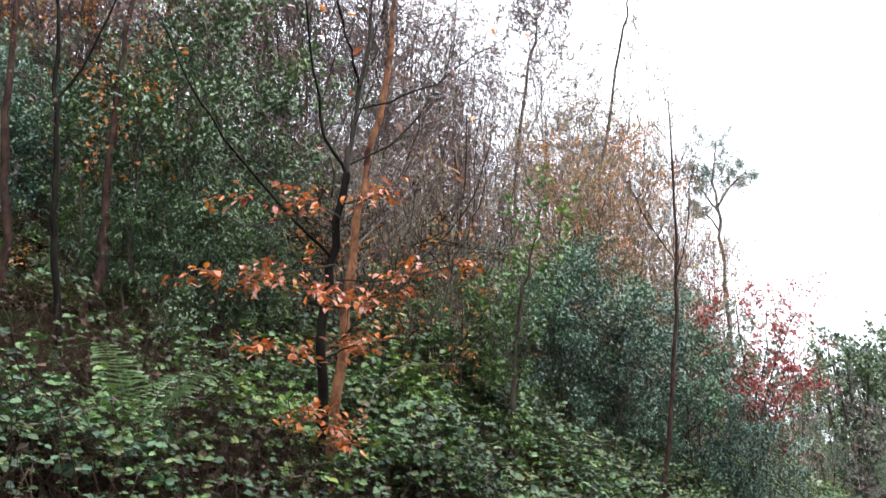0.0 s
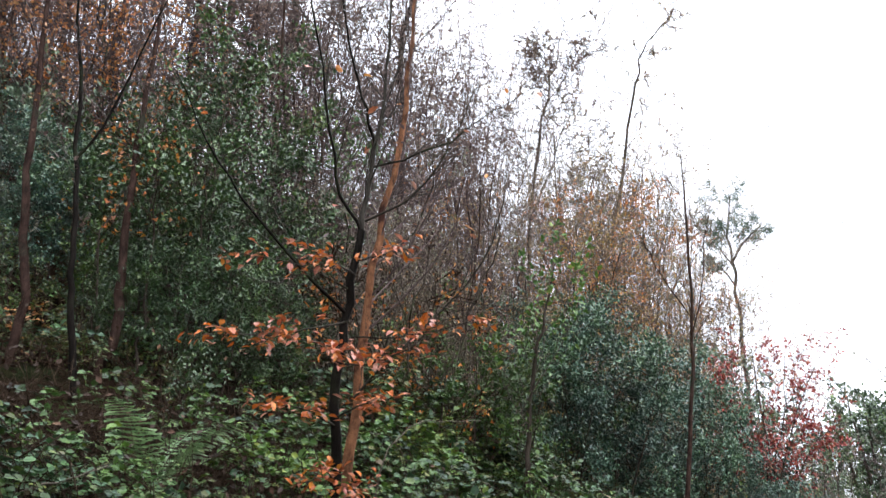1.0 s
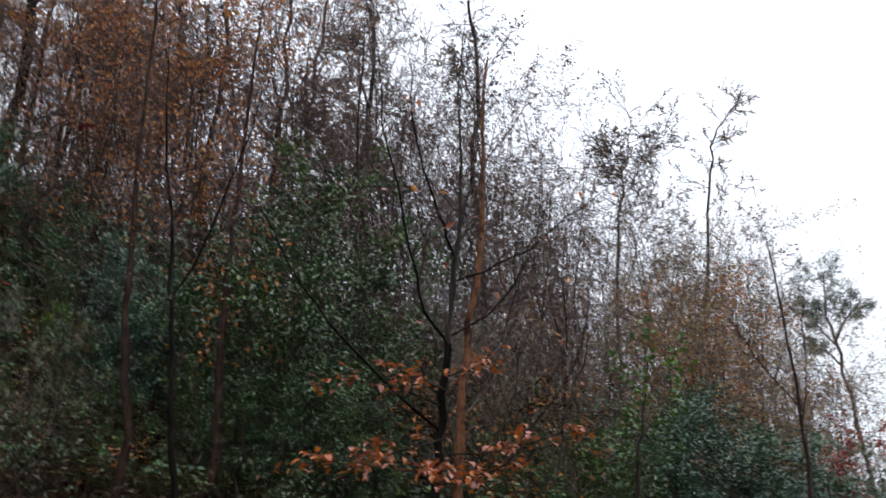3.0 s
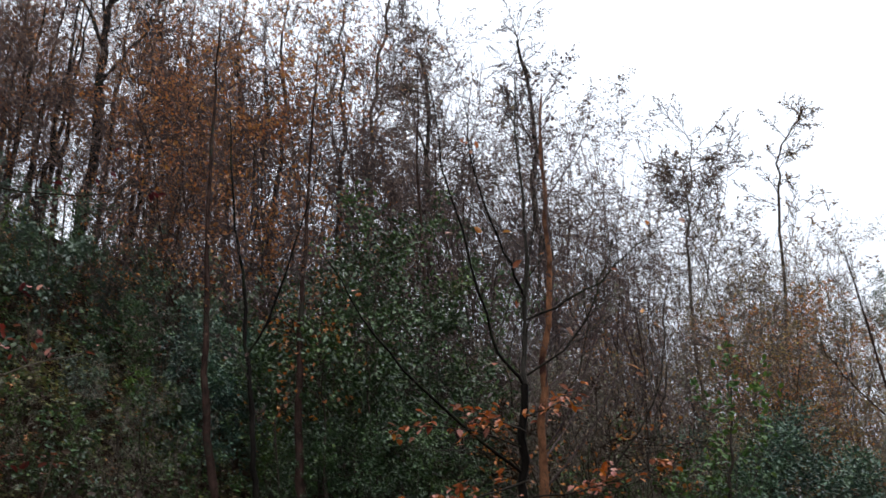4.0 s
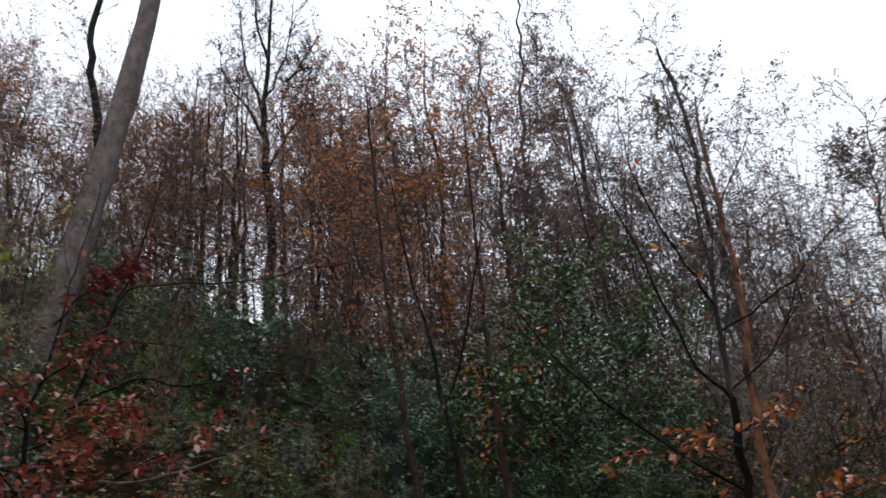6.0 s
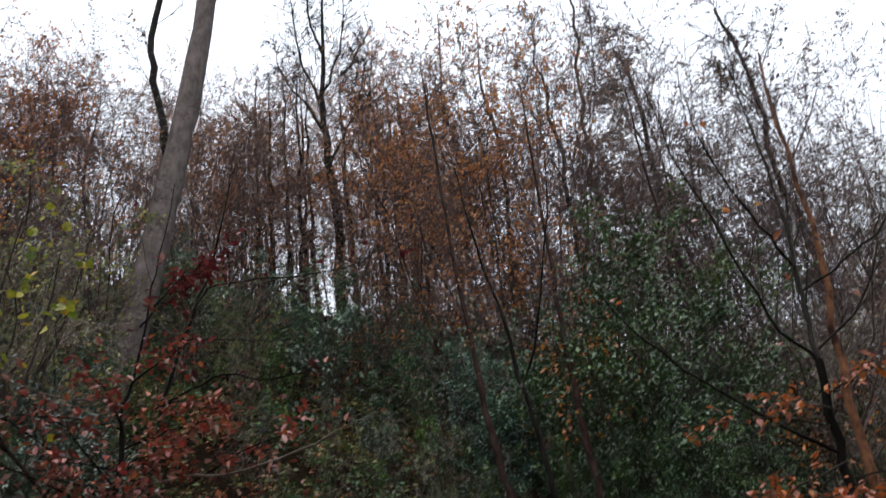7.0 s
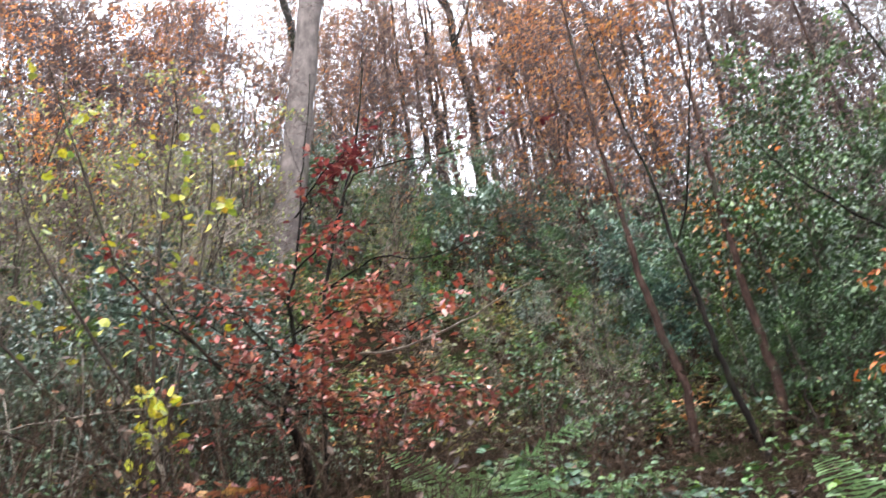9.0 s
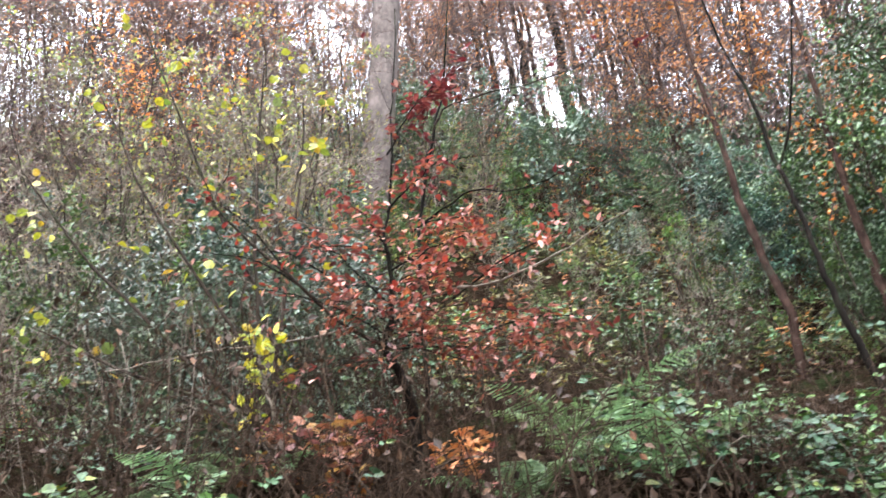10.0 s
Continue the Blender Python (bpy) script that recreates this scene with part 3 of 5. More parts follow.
def dead_brush(seed, s, along, count, rise, label, mat="twig_dead"):
    """Dry stems and fallen twigs."""
    rng = np.random.default_rng(seed)
    p = arches(rng, scatter(rng, count, s, along), (0.2, 1.0), rise, 6)
    r = np.linspace(0.003, 0.0014, 6)[None] * rng.uniform(0.6, 1.4, (count, 1))
    q, qr = sprout(p, r, 4, (0.3, 1.0), 40, 0.35, 3, 0.12, 0.05, rng, least=0.0014)
    root = tagged(new("dry_brush"), label, "dry stems", kind="stuff")
    part("stem_tangle", joined([tubes(p, r, 3), tubes(q, qr, 3)]), M[mat], root)
    part("dead_foliage", leaves(*some(leaf_places(q, 1, rng, droop=0.6), 0.5, rng), 0.05, LEAF_TWO), M["litter"], root, smooth=False)


dead_brush(35, (2.8, 4.2), (-3.0, 1.0), 420, (0.15, 0.5), "dry grass stems and twigs beside the track")
dead_brush(36, (3.0, 4.6), (2.0, 4.8), 380, (0.1, 0.4), "dead brown stems between the bramble sprays")
dead_brush(37, (4.2, 6.4), (-3.6, 0.4), 120, (0.3, 1.0), "pale grey leafless twigs arching over the undergrowth", "twig_grey")
dead_brush(31, (2.4, 5.2), (-3.4, 1.8), 620, (0.3, 1.1), "tangle of dry brown stems and fallen twigs")
dead_brush(32, (2.0, 5.0), (1.6, 8.0), 620, (0.2, 0.6), "dry brown stems among the brambles")
dead_brush(34, (3.8, 7.0), (0.0, 8.0), 320, (0.15, 0.6), "tangle of dead twigs on the shaded terrace")
dead_brush(33, (4.5, 12.0), (-5.0, 12.0), 350, (0.3, 1.0), "brown dead bracken and twigs under the trees")


# ---- ferns ----
def fern(base, fronds, length, seed, rise=0.85):
    rng = np.random.default_rng(seed)
    root = tagged(new("fern"), "green fern with arching feathery fronds on the bank", "fern", "ferns")
    root.location = base
    for i in range(fronds):
        turn = 2 * math.pi * (i + rng.uniform(-0.3, 0.3)) / fronds
        ln = length * rng.uniform(0.75, 1.1)
        t = np.linspace(0, 1, 10)
        flat = np.array([math.cos(turn), math.sin(turn), 0])
        p = flat[None] * (ln * (0.25 * t + 0.6 * t**2))[:, None]
        p[:, 2] = ln * (rise * t - 0.45 * t**2.4)
        m = 26
        tt = np.linspace(0.16, 0.99, m)
        pos = np.stack([np.interp(tt, t, p[:, c]) for c in range(3)], -1)
        tan = unit(np.stack([np.interp(tt, t, np.gradient(p[:, c])) for c in range(3)], -1))
        side = unit(np.cross(tan, (0, 0, 1.0)))
        up = np.cross(side, tan)
        wide = ln * 0.2 * np.sin(np.pi * np.clip(tt * 0.86 + 0.12, 0, 1)) ** 0.9 + 0.012
        form_v, form_f = [], []
        for j in range(7):  # a pinna with a toothed edge
            x = j / 6
            w = 0.085 * (1 - x) ** 0.8 * (1.0 if j % 2 else 0.45) + 0.003
            form_v += [(x, -w, 0.05 * x), (x, 0, -0.06 * x * x), (x, w, 0.05 * x)]
        for j in range(6):
            form_f += [(3 * j, 3 * j + 3, 3 * j + 4, 3 * j + 1), (3 * j + 1, 3 * j + 4, 3 * j + 5, 3 * j + 2)]
        form = (np.array(form_v), np.array(form_f))
        both = [leaves(pos, side * sgn + tan * 0.4 - up * rng.uniform(0.0, 0.5) + rng.normal(0, 0.08, up.shape), up + rng.normal(0, 0.25, up.shape), wide * rng.uniform(0.85, 1.1, m), form) for sgn in (1, -1)]
        stalk = tubes(p[None], np.linspace(0.004, 0.0012, 10)[None], 4)
        part("frond", joined(both + [stalk]), M["leaf_fern"], root, smooth=False)


for i, (az, d, n, ln, rise) in enumerate([(46.4, 4.15, 6, 0.72, 0.85), (42.0, 4.5, 4, 0.8, 1.15), (37.6, 4.15, 6, 0.78, 0.85), (40.2, 4.8, 4, 0.85, 1.0), (66.5, 4.2, 5, 0.5, 0.85), (70.6, 4.3, 5, 0.5, 0.85), (62.0, 4.3, 4, 0.45, 0.85),
                                          (17.6, 5.0, 4, 0.55, 0.7), (18.8, 5.2, 4, 0.75, 1.2), (1.5, 7.2, 6, 0.7, 0.85), (-3.0, 8.6, 6, 0.7, 0.85)]):
    fern(ground_at(az, d), n, ln, 40 + i, rise)


# ---- the near trees, one by one ----
def path(d, *pts):
    return [at(az, el, d if np.isscalar(d) else d[0] + (d[1] - d[0]) * i / (len(pts) - 1)) for i, (az, el) in enumerate(pts)]


def from_ground(d, *pts):
    az = pts[0][0]
    g = ground_at(az, d)
    return [(g[0], g[1], g[2] - 0.15)] + [p for p in path(d, *pts) if p[2] > g[2] + 0.15]


def leaf_pieces(places, size, form, mat, parent, rng):
    """Single leaves as pieces, sharing a few meshes."""
    forms = [mesh_of("leaf", form[0] * (1, w, b), [form[1]], mat, False) for w, b in ((1.0, 1.0), (1.15, 2.0), (0.9, -1.0), (1.05, 3.0))]
    for i, (p, a, f) in enumerate(zip(*places)):
        x = unit(a)
        z = unit(f - (f @ x) * x)
        s = size * rng.uniform(0.75, 1.2)
        m = np.eye(4)
        m[:3, 0], m[:3, 1], m[:3, 2], m[:3, 3] = x * s, np.cross(z, x) * s, z * s, p
        ob = new("leaf", forms[i % 4])
        ob.parent = parent
        ob.matrix_basis = Matrix(m.tolist())


def orange_beech():
    g = Grown("beech_tree", ground_at(7.4, 5.5), "slender beech with dark wet trunk and sparse orange leaves", "tree", "young beeches", 101)
    bark = M["bark_beech"]
    a = g.stem(from_ground(5.5, (7.6, 4.2), (7.7, 10.2), (7.4, 14.2), (6.8, 19.4)), 0.036, 0.026, M["bark_dark"], label="dark wet main trunk")
    al = g.stem(path((5.5, 5.3), (6.8, 19.3), (8.5, 21.9), (9.7, 26.6), (11.4, 33.5), (12.6, 40.0)), 0.013, 0.003, M["bark_dark"], name="limb", sides=6)
    ar = g.stem(path((5.5, 5.9), (6.8, 19.2), (6.4, 23.3), (5.6, 29.0), (5.7, 34.0), (5.2, 39.5)), 0.018, 0.004, bark, name="limb", sides=6)
    ar2 = g.stem(path((5.6, 5.3), (6.2, 25.0), (7.4, 28.4), (9.0, 33.0), (9.6, 38.0)), 0.012, 0.003, M["bark_dark"], name="limb", sides=5)
    lim = [g.stem(path((5.5, 5.0), (7.5, 13.9), (10.4, 16.3), (14.6, 20.3), (17.6, 23.9), (20.5, 28.0)), 0.012, 0.003, M["bark_dark"], name="limb", sides=5),
           g.stem(path((5.5, 5.2), (7.2, 8.0), (5.8, 9.4), (2.6, 12.8), (-1.5, 17.2), (-2.8, 20.7), (-3.4, 24.0)), 0.009, 0.002, bark, name="limb", sides=5),
           g.stem(path((5.6, 5.2), (6.5, 23.5), (1.5, 25.2), (-2.1, 27.3), (-5.2, 29.0)), 0.009, 0.002, bark, name="limb", sides=5),
           g.stem(path((5.5, 5.1), (6.6, 20.0), (3.6, 21.6), (1.2, 24.6), (-0.6, 28.2)), 0.009, 0.002, bark, name="limb", sides=5)]
    bare = []
    for p, r in (al, ar, ar2, *lim):
        q = g.shoots(p, r, 22, (0.12, 1.0), 40, 0.34, 6, 0.08, 0.05)
        q2 = g.shoots(*q, 6, (0.25, 1.0), 38, 0.45, 4, 0.09, 0.05, least=0.0016)
        bare += [q[0], q2[0][::2]]
    sprays = [((7.4, 11.6), (12.0, 12.2), (16.6, 11.9), 4.9), ((7.3, 13.4), (10.6, 12.6), (13.2, 11.6), 5.0), ((7.0, 12.4), (3.4, 12.6), (-1.2, 13.8), 5.1), ((7.5, 10.6), (5.4, 10.8), (2.4, 12.2), 4.9),
              ((7.2, 15.4), (10.8, 16.8), (15.2, 17.3), 5.0), ((7.0, 16.4), (8.6, 17.2), (10.8, 18.2), 4.9), ((7.6, 6.6), (9.6, 7.6), (12.4, 7.8), 4.8), ((7.6, 7.2), (6.2, 8.0), (4.2, 8.6), 4.9),
              ((7.6, 11.4), (8.0, 11.6), (9.0, 11.2), 4.6), ((7.0, 17.4), (5.4, 17.8), (3.4, 18.4), 5.1), ((7.7, 3.4), (8.4, 4.0), (9.2, 3.0), 5.0), ((7.5, 2.8), (6.4, 3.0), (5.6, 1.6), 5.0)]
    pl = []
    for k, (b0, b1, b2, d) in enumerate(sprays):
        thin = 0.5 if k in (4, 5, 9) else 0.85
        p = curve_through(np.array(path((5.5, d), b0, b1, b2)) - g.base, 8, g.rng, 0.008)[None]
        r = np.linspace(0.008, 0.002, 8)[None]
        g.wood.append(tubes(p, r, 4))
        q = g.shoots(p, r, 8, (0.25, 1.0), 50, 0.3, 4, 0.1, -0.01, flat=0.7)
        pl.append(some(leaf_places(q[0], 10, g.rng, spread=0.03, flat=0.78, level=0.5, droop=0.1), thin, g.rng))
        pl.append(leaf_places(p[:, 3:], 6, g.rng, spread=0.012, flat=0.7, level=0.5))
    g.close(M["bark_beech"])
    high = merged(*[some(leaf_places(q, 1, g.rng), 0.05, g.rng) for q in bare])
    crown = g.crown(high, 0.07, LEAF_SIX, M["leaf_orange"], label="few orange leaves left on bare twigs")
    pl = merged(*pl)
    keep = g.rng.permutation(len(pl[0]))
    leaf_pieces(tuple(x[keep[:300]] for x in pl), 0.056, LEAF_SIX, M["leaf_orange_one"], crown, g.rng)
    if len(keep) > 300:
        g.crown(tuple(x[keep[300:]] for x in pl), 0.055, LEAF_SIX, M["leaf_orange"], name="foliage")

    b = Grown("birch_tree", ground_at(6.9, 5.75), "slim young birch with peeling tan bark", "tree", "young birches", 102)
    st = b.stem(from_ground(5.75, (6.8, 2.5), (6.5, 8.5), (6.2, 13.6), (5.9, 17.7), (5.0, 22.1), (4.2, 26.9), (3.8, 31.3), (3.6, 35.5), (3.2, 38.0)), 0.04, 0.006, M["bark_tan"], k=20, label="peeling orange-tan trunk")
    q = b.shoots(*st, 36, (0.3, 1.0), 38, 0.3, 7, 0.05, 0.07, fall=0.7, sides=4, limit=1.3)
    q2 = b.shoots(*q, 10, (0.2, 1.0), 38, 0.42, 5, 0.07, 0.05, least=0.0016)
    b.close(M["twig_purple"])
    b.crown(some(leaf_places(q2[0], 3, b.rng), 0.35, b.rng), 0.04, LEAF_TWO, M["leaf_brown"], label="few shrivelled brown leaves")


orange_beech()


def red_beech():
    g = Grown("beech_tree", ground_at(52.6, 4.9), "young beech with dark red leaves in flat sprays", "tree", "young beeches", 103)
    bark = M["bark_dark"]
    st = g.stem(from_ground(4.9, (52.6, 5.7), (52.3, 8.5), (52.4, 10.8), (53.2, 13.2), (53.9, 14.9), (53.2, 16.8), (53.0, 19.6), (53.2, 21.8), (52.5, 24.2), (51.9, 28.6), (51.4, 31.4), (50.6, 36.0)), 0.036, 0.003, bark, k=30, wob=0.007, power=1.5)
    s2 = g.stem(from_ground(5.2, (51.7, 9.2), (51.2, 15.0), (50.8, 20.9), (49.8, 25.2), (48.6, 28.6), (47.4, 31.6), (46.4, 36.2)), 0.018, 0.004, M["bark_dark"], k=16, name="trunk", label="thinner second stem")
    lim = [g.stem(path((4.9, 4.5), (53.9, 14.9), (56.8, 16.8), (59.0, 19.0), (62.0, 21.6), (64.6, 24.6), (66.4, 29.3)), 0.014, 0.002, M["bark_brown"], name="limb", sides=5),
           # pale twig bark on the next two limbs paints the light on their tops
           g.stem(path((4.9, 4.3), (53.1, 17.2), (56.9, 16.1), (60.5, 15.7), (64.1, 15.4), (68.2, 14.9), (71.4, 14.4)), 0.009, 0.002, M["twig_grey"], name="limb", sides=5),
           g.stem(path((4.9, 4.4), (53.1, 16.9), (51.4, 17.6), (49.1, 18.0), (46.3, 18.1), (44.0, 18.6), (41.1, 19.6), (38.6, 20.6), (36.5, 21.3)), 0.010, 0.003, M["twig_grey"], k=20, name="limb", sides=5),
           g.stem(path((5.2, 4.7), (48.9, 28.0), (47.8, 29.6), (44.9, 30.0), (38.5, 30.6), (34.0, 32.0)), 0.008, 0.002, M["bark_brown"], name="limb", sides=5),
           g.stem(path((5.2, 4.9), (50.4, 22.4), (47.2, 24.0), (43.6, 23.8), (39.6, 24.4)), 0.008, 0.002, bark, name="limb", sides=5),
           g.stem(path((4.9, 4.5), (53.1, 22.2), (54.8, 22.5), (57.8, 22.8), (60.1, 23.5), (63.0, 25.4)), 0.007, 0.002, M["twig_grey"], name="limb", sides=5)]
    pl = []
    for p, r in (st, lim[0], lim[2], lim[3], lim[4], lim[5], s2):
        q = g.shoots(p, r, 7, (0.3, 1.0), 45, 0.25, 5, 0.07, 0.02, flat=0.5)
        pl.append(some(leaf_places(q[0], 5, g.rng, spread=0.006, flat=0.8), 0.5, g.rng))
    sprays = [((52.2, 15.6), (56.0, 18.0), (61.0, 19.2), 4.5), ((52.0, 16.4), (57.4, 20.8), (63.2, 22.0), 4.4), ((51.8, 17.6), (54.6, 20.6), (57.6, 22.6), 4.4), ((52.0, 16.2), (47.6, 17.0), (43.0, 16.0), 4.5),
              ((51.8, 15.6), (47.0, 15.4), (42.0, 13.8), 4.4), ((51.9, 14.6), (46.6, 14.2), (41.0, 12.8), 4.5), ((51.4, 19.6), (49.0, 20.6), (46.2, 21.4), 4.5), ((51.4, 20.6), (52.6, 23.0), (54.6, 24.6), 4.6),
              ((51.2, 23.4), (49.6, 24.8), (47.4, 26.2), 4.6), ((50.8, 27.0), (49.0, 29.4), (46.8, 31.2), 4.7), ((49.0, 29.0), (47.6, 30.4), (44.8, 32.0), 4.8), ((52.4, 14.0), (55.0, 14.0), (58.4, 13.2), 4.4),
              ((52.0, 15.4), (51.2, 16.6), (49.6, 16.8), 4.3), ((51.6, 18.4), (53.4, 18.8), (55.6, 19.0), 4.3), ((52.3, 15.0), (50.4, 15.4), (47.6, 14.6), 4.2), ((50.9, 9.0), (52.8, 9.6), (55.0, 9.4), 4.6), ((55.4, 17.0), (59.4, 20.4), (64.4, 21.6), 4.4), ((58.0, 19.6), (60.6, 23.0), (64.0, 25.0), 4.5), ((47.4, 17.4), (43.6, 19.6), (39.6, 20.6), 4.4), ((46.0, 15.0), (42.0, 15.6), (37.8, 14.8), 4.4), ((51.6, 18.6), (50.0, 19.2), (47.6, 19.6), 4.4), ((51.8, 17.0), (53.6, 17.6), (56.0, 18.2), 4.35), ((50.8, 14.8), (47.6, 13.6), (43.6, 12.2), 4.4), ((51.4, 20.8), (54.0, 21.4), (57.6, 21.6), 4.5), ((49.6, 22.0), (47.6, 22.6), (45.0, 22.4), 4.6)]
    for b0, b1, b2, d in sprays:
        p = curve_through(np.array(path((4.9, d), *[(a + 1.6, e) for a, e in (b0, b1, b2)])) - g.base, 8, g.rng, 0.008)[None]
        r = np.linspace(0.0065, 0.002, 8)[None]
        g.wood.append(tubes(p, r, 4))
        q = g.shoots(p, r, 9, (0.12, 1.0), 52, 0.48, 4, 0.12, -0.01, flat=0.6)
        pl.append(leaf_places(q[0], 11, g.rng, spread=0.03, flat=0.78, level=0.5, droop=0.1))
        pl.append(leaf_places(p[:, 2:], 9, g.rng, spread=0.015, flat=0.7, level=0.5))
    g.close(bark)
    pl = merged(*pl)
    bearing = np.degrees(np.arctan2(-(pl[0][:, 0] + g.base[0]), pl[0][:, 1] + g.base[1]))
    thinned = g.rng.uniform(0, 1, len(bearing)) < np.clip(1.0 - (bearing - 54.5) / 6.0, 0.3, 1.0)  # fewer leaves on the outer limbs
    pl = tuple(x[thinned] for x in pl)
    keep = g.rng.permutation(len(pl[0]))
    rest = tuple(x[keep[300:]] for x in pl)
    high = rest[0][:, 2] > 1.75 + 0.3 * g.rng.normal(0, 1, len(rest[0]))
    crown = g.crown(tuple(x[~high] for x in rest), 0.049, LEAF_SIX, M["leaf_red"], label="dark red leaves in level sprays")
    g.crown(tuple(x[high] for x in rest), 0.052, LEAF_SIX, M["leaf_maroon"], name="foliage", label="deep maroon leaves on the upper sprays")
    leaf_pieces(tuple(x[keep[:300]] for x in pl), 0.051, LEAF_SIX, M["leaf_red_one"], crown, g.rng)


red_beech()


def sapling(label, d, pts, r0, r1, mat, seed, shoots=18, ratio=0.28, forks=(), twig="twig_purple", leaf=None, leaf_share=0.1, leaf_size=0.05, span=(0.3, 1.0), angle=35, category="tree", name="sapling", fork_r=0.42):
    g = Grown(name, ground_at(pts[0][0], d), label, category, "", seed)
    stems = [g.stem(from_ground(d, *pts), r0, r1, mat, k=26, wob=0.008)]
    for f in forks:
        stems.append(g.stem(path((d, d * 0.95), *f), r0 * fork_r, r1 * 0.7, mat, k=10, wob=0.005, name="limb", sides=6))
    tw = []
    for p, r in stems:
        q = g.shoots(p, r, shoots, span, angle, ratio, 6, 0.06, 0.06, fall=0.6, sides=4)
        q2 = g.shoots(*q, 8, (0.15, 1.0), 40, 0.45, 4, 0.08, 0.03, least=0.0018)
        q3 = g.shoots(*q2, 5, (0.2, 1.0), 42, 0.45, 2, 0.08, 0.02, sides=2, least=0.002)
        tw += [q2[0], q3[0]]
    g.close(M[twig])
    if leaf:
        g.crown(merged(*[some(leaf_places(q, 3, g.rng), leaf_share, g.rng) for q in tw]), leaf_size, LEAF_SIX, M[leaf])
    return g


sapling("thin dark forked sapling with bare branches", 6.9, [(23.4, 7.6), (24.6, 12.0), (25.1, 16.0), (25.9, 21.6), (26.5, 26.5), (27.5, 30.6), (28.4, 37.0)], 0.03, 0.005, M["bark_dark"], 111,
        shoots=10, ratio=0.16, forks=[[(25.9, 21.6), (24.5, 24.1), (23.3, 27.8), (21.9, 31.8), (21.0, 36.0)]], leaf="leaf_brown", leaf_share=0.02, span=(0.35, 1.0))
sapling("red-brown barked young tree with fine bare twigs", 8.0, [(27.7, 7.5), (27.4, 13.0), (28.3, 17.9), (28.8, 24.2), (29.3, 30.1), (29.6, 38.0), (29.8, 43.0)], 0.045, 0.007, M["bark_red"], 112,
        shoots=24, ratio=0.2, leaf="leaf_russet", leaf_share=0.1, leaf_size=0.04, span=(0.45, 1.0))
sapling("red-brown barked young tree leaning over the holly", 8.0, [(22.9, 6.9), (21.9, 11.9), (22.2, 16.4), (22.3, 22.4), (22.2, 27.3), (22.0, 33.0), (21.6, 41.0)], 0.05, 0.007, M["bark_red"], 113,
        shoots=24, ratio=0.2, leaf="leaf_russet", leaf_share=0.1, leaf_size=0.04, span=(0.5, 1.0))
sapling("pale pinkish birch among purple twigs", 10.0, [(13.9, 11.0), (13.5, 15.3), (13.3, 18.9), (13.3, 26.2), (13.5, 33.2), (13.2, 41.0)], 0.045, 0.008, M["bark_red"], 114,
        shoots=34, ratio=0.24, leaf="leaf_brown", leaf_share=0.3, leaf_size=0.04, span=(0.3, 1.0))
sapling("slim red-brown sapling with upswept bare branches", 11.0, [(-14.2, -1.0), (-14.6, 2.7), (-15.2, 8.8), (-15.5, 13.7), (-15.6, 17.3), (-15.5, 21.6), (-15.4, 24.5)], 0.038, 0.004, M["bark_red"], 115,
        shoots=14, ratio=0.22, forks=[[(-15.5, 13.7), (-13.6, 16.7), (-12.6, 18.9)], [(-15.4, 12.6), (-16.2, 15.4), (-16.6, 18.6), (-17.2, 21.0)]], span=(0.45, 1.0), twig="twig_dead", fork_r=0.24)
sapling("thin green-leaved shrub stem beside the brambles", 8.6, [(-4.8, 5.5), (-5.2, 10.6), (-5.9, 13.9), (-6.7, 17.6)], 0.03, 0.006, M["bark_brown"], 116,
        shoots=14, ratio=0.35, leaf="leaf_green", leaf_share=0.35, leaf_size=0.06, span=(0.2, 0.9), name="shrub", category="shrub")
sapling("pale grey sapling stem with a few leaves", 4.4, [(60.8, 6.0), (61.0, 9.5), (61.8, 13.0), (62.4, 16.0)], 0.016, 0.005, M["twig_grey"], 117,
        shoots=6, ratio=0.4, leaf="leaf_yellow", leaf_share=0.1, leaf_size=0.06, twig="twig_grey")


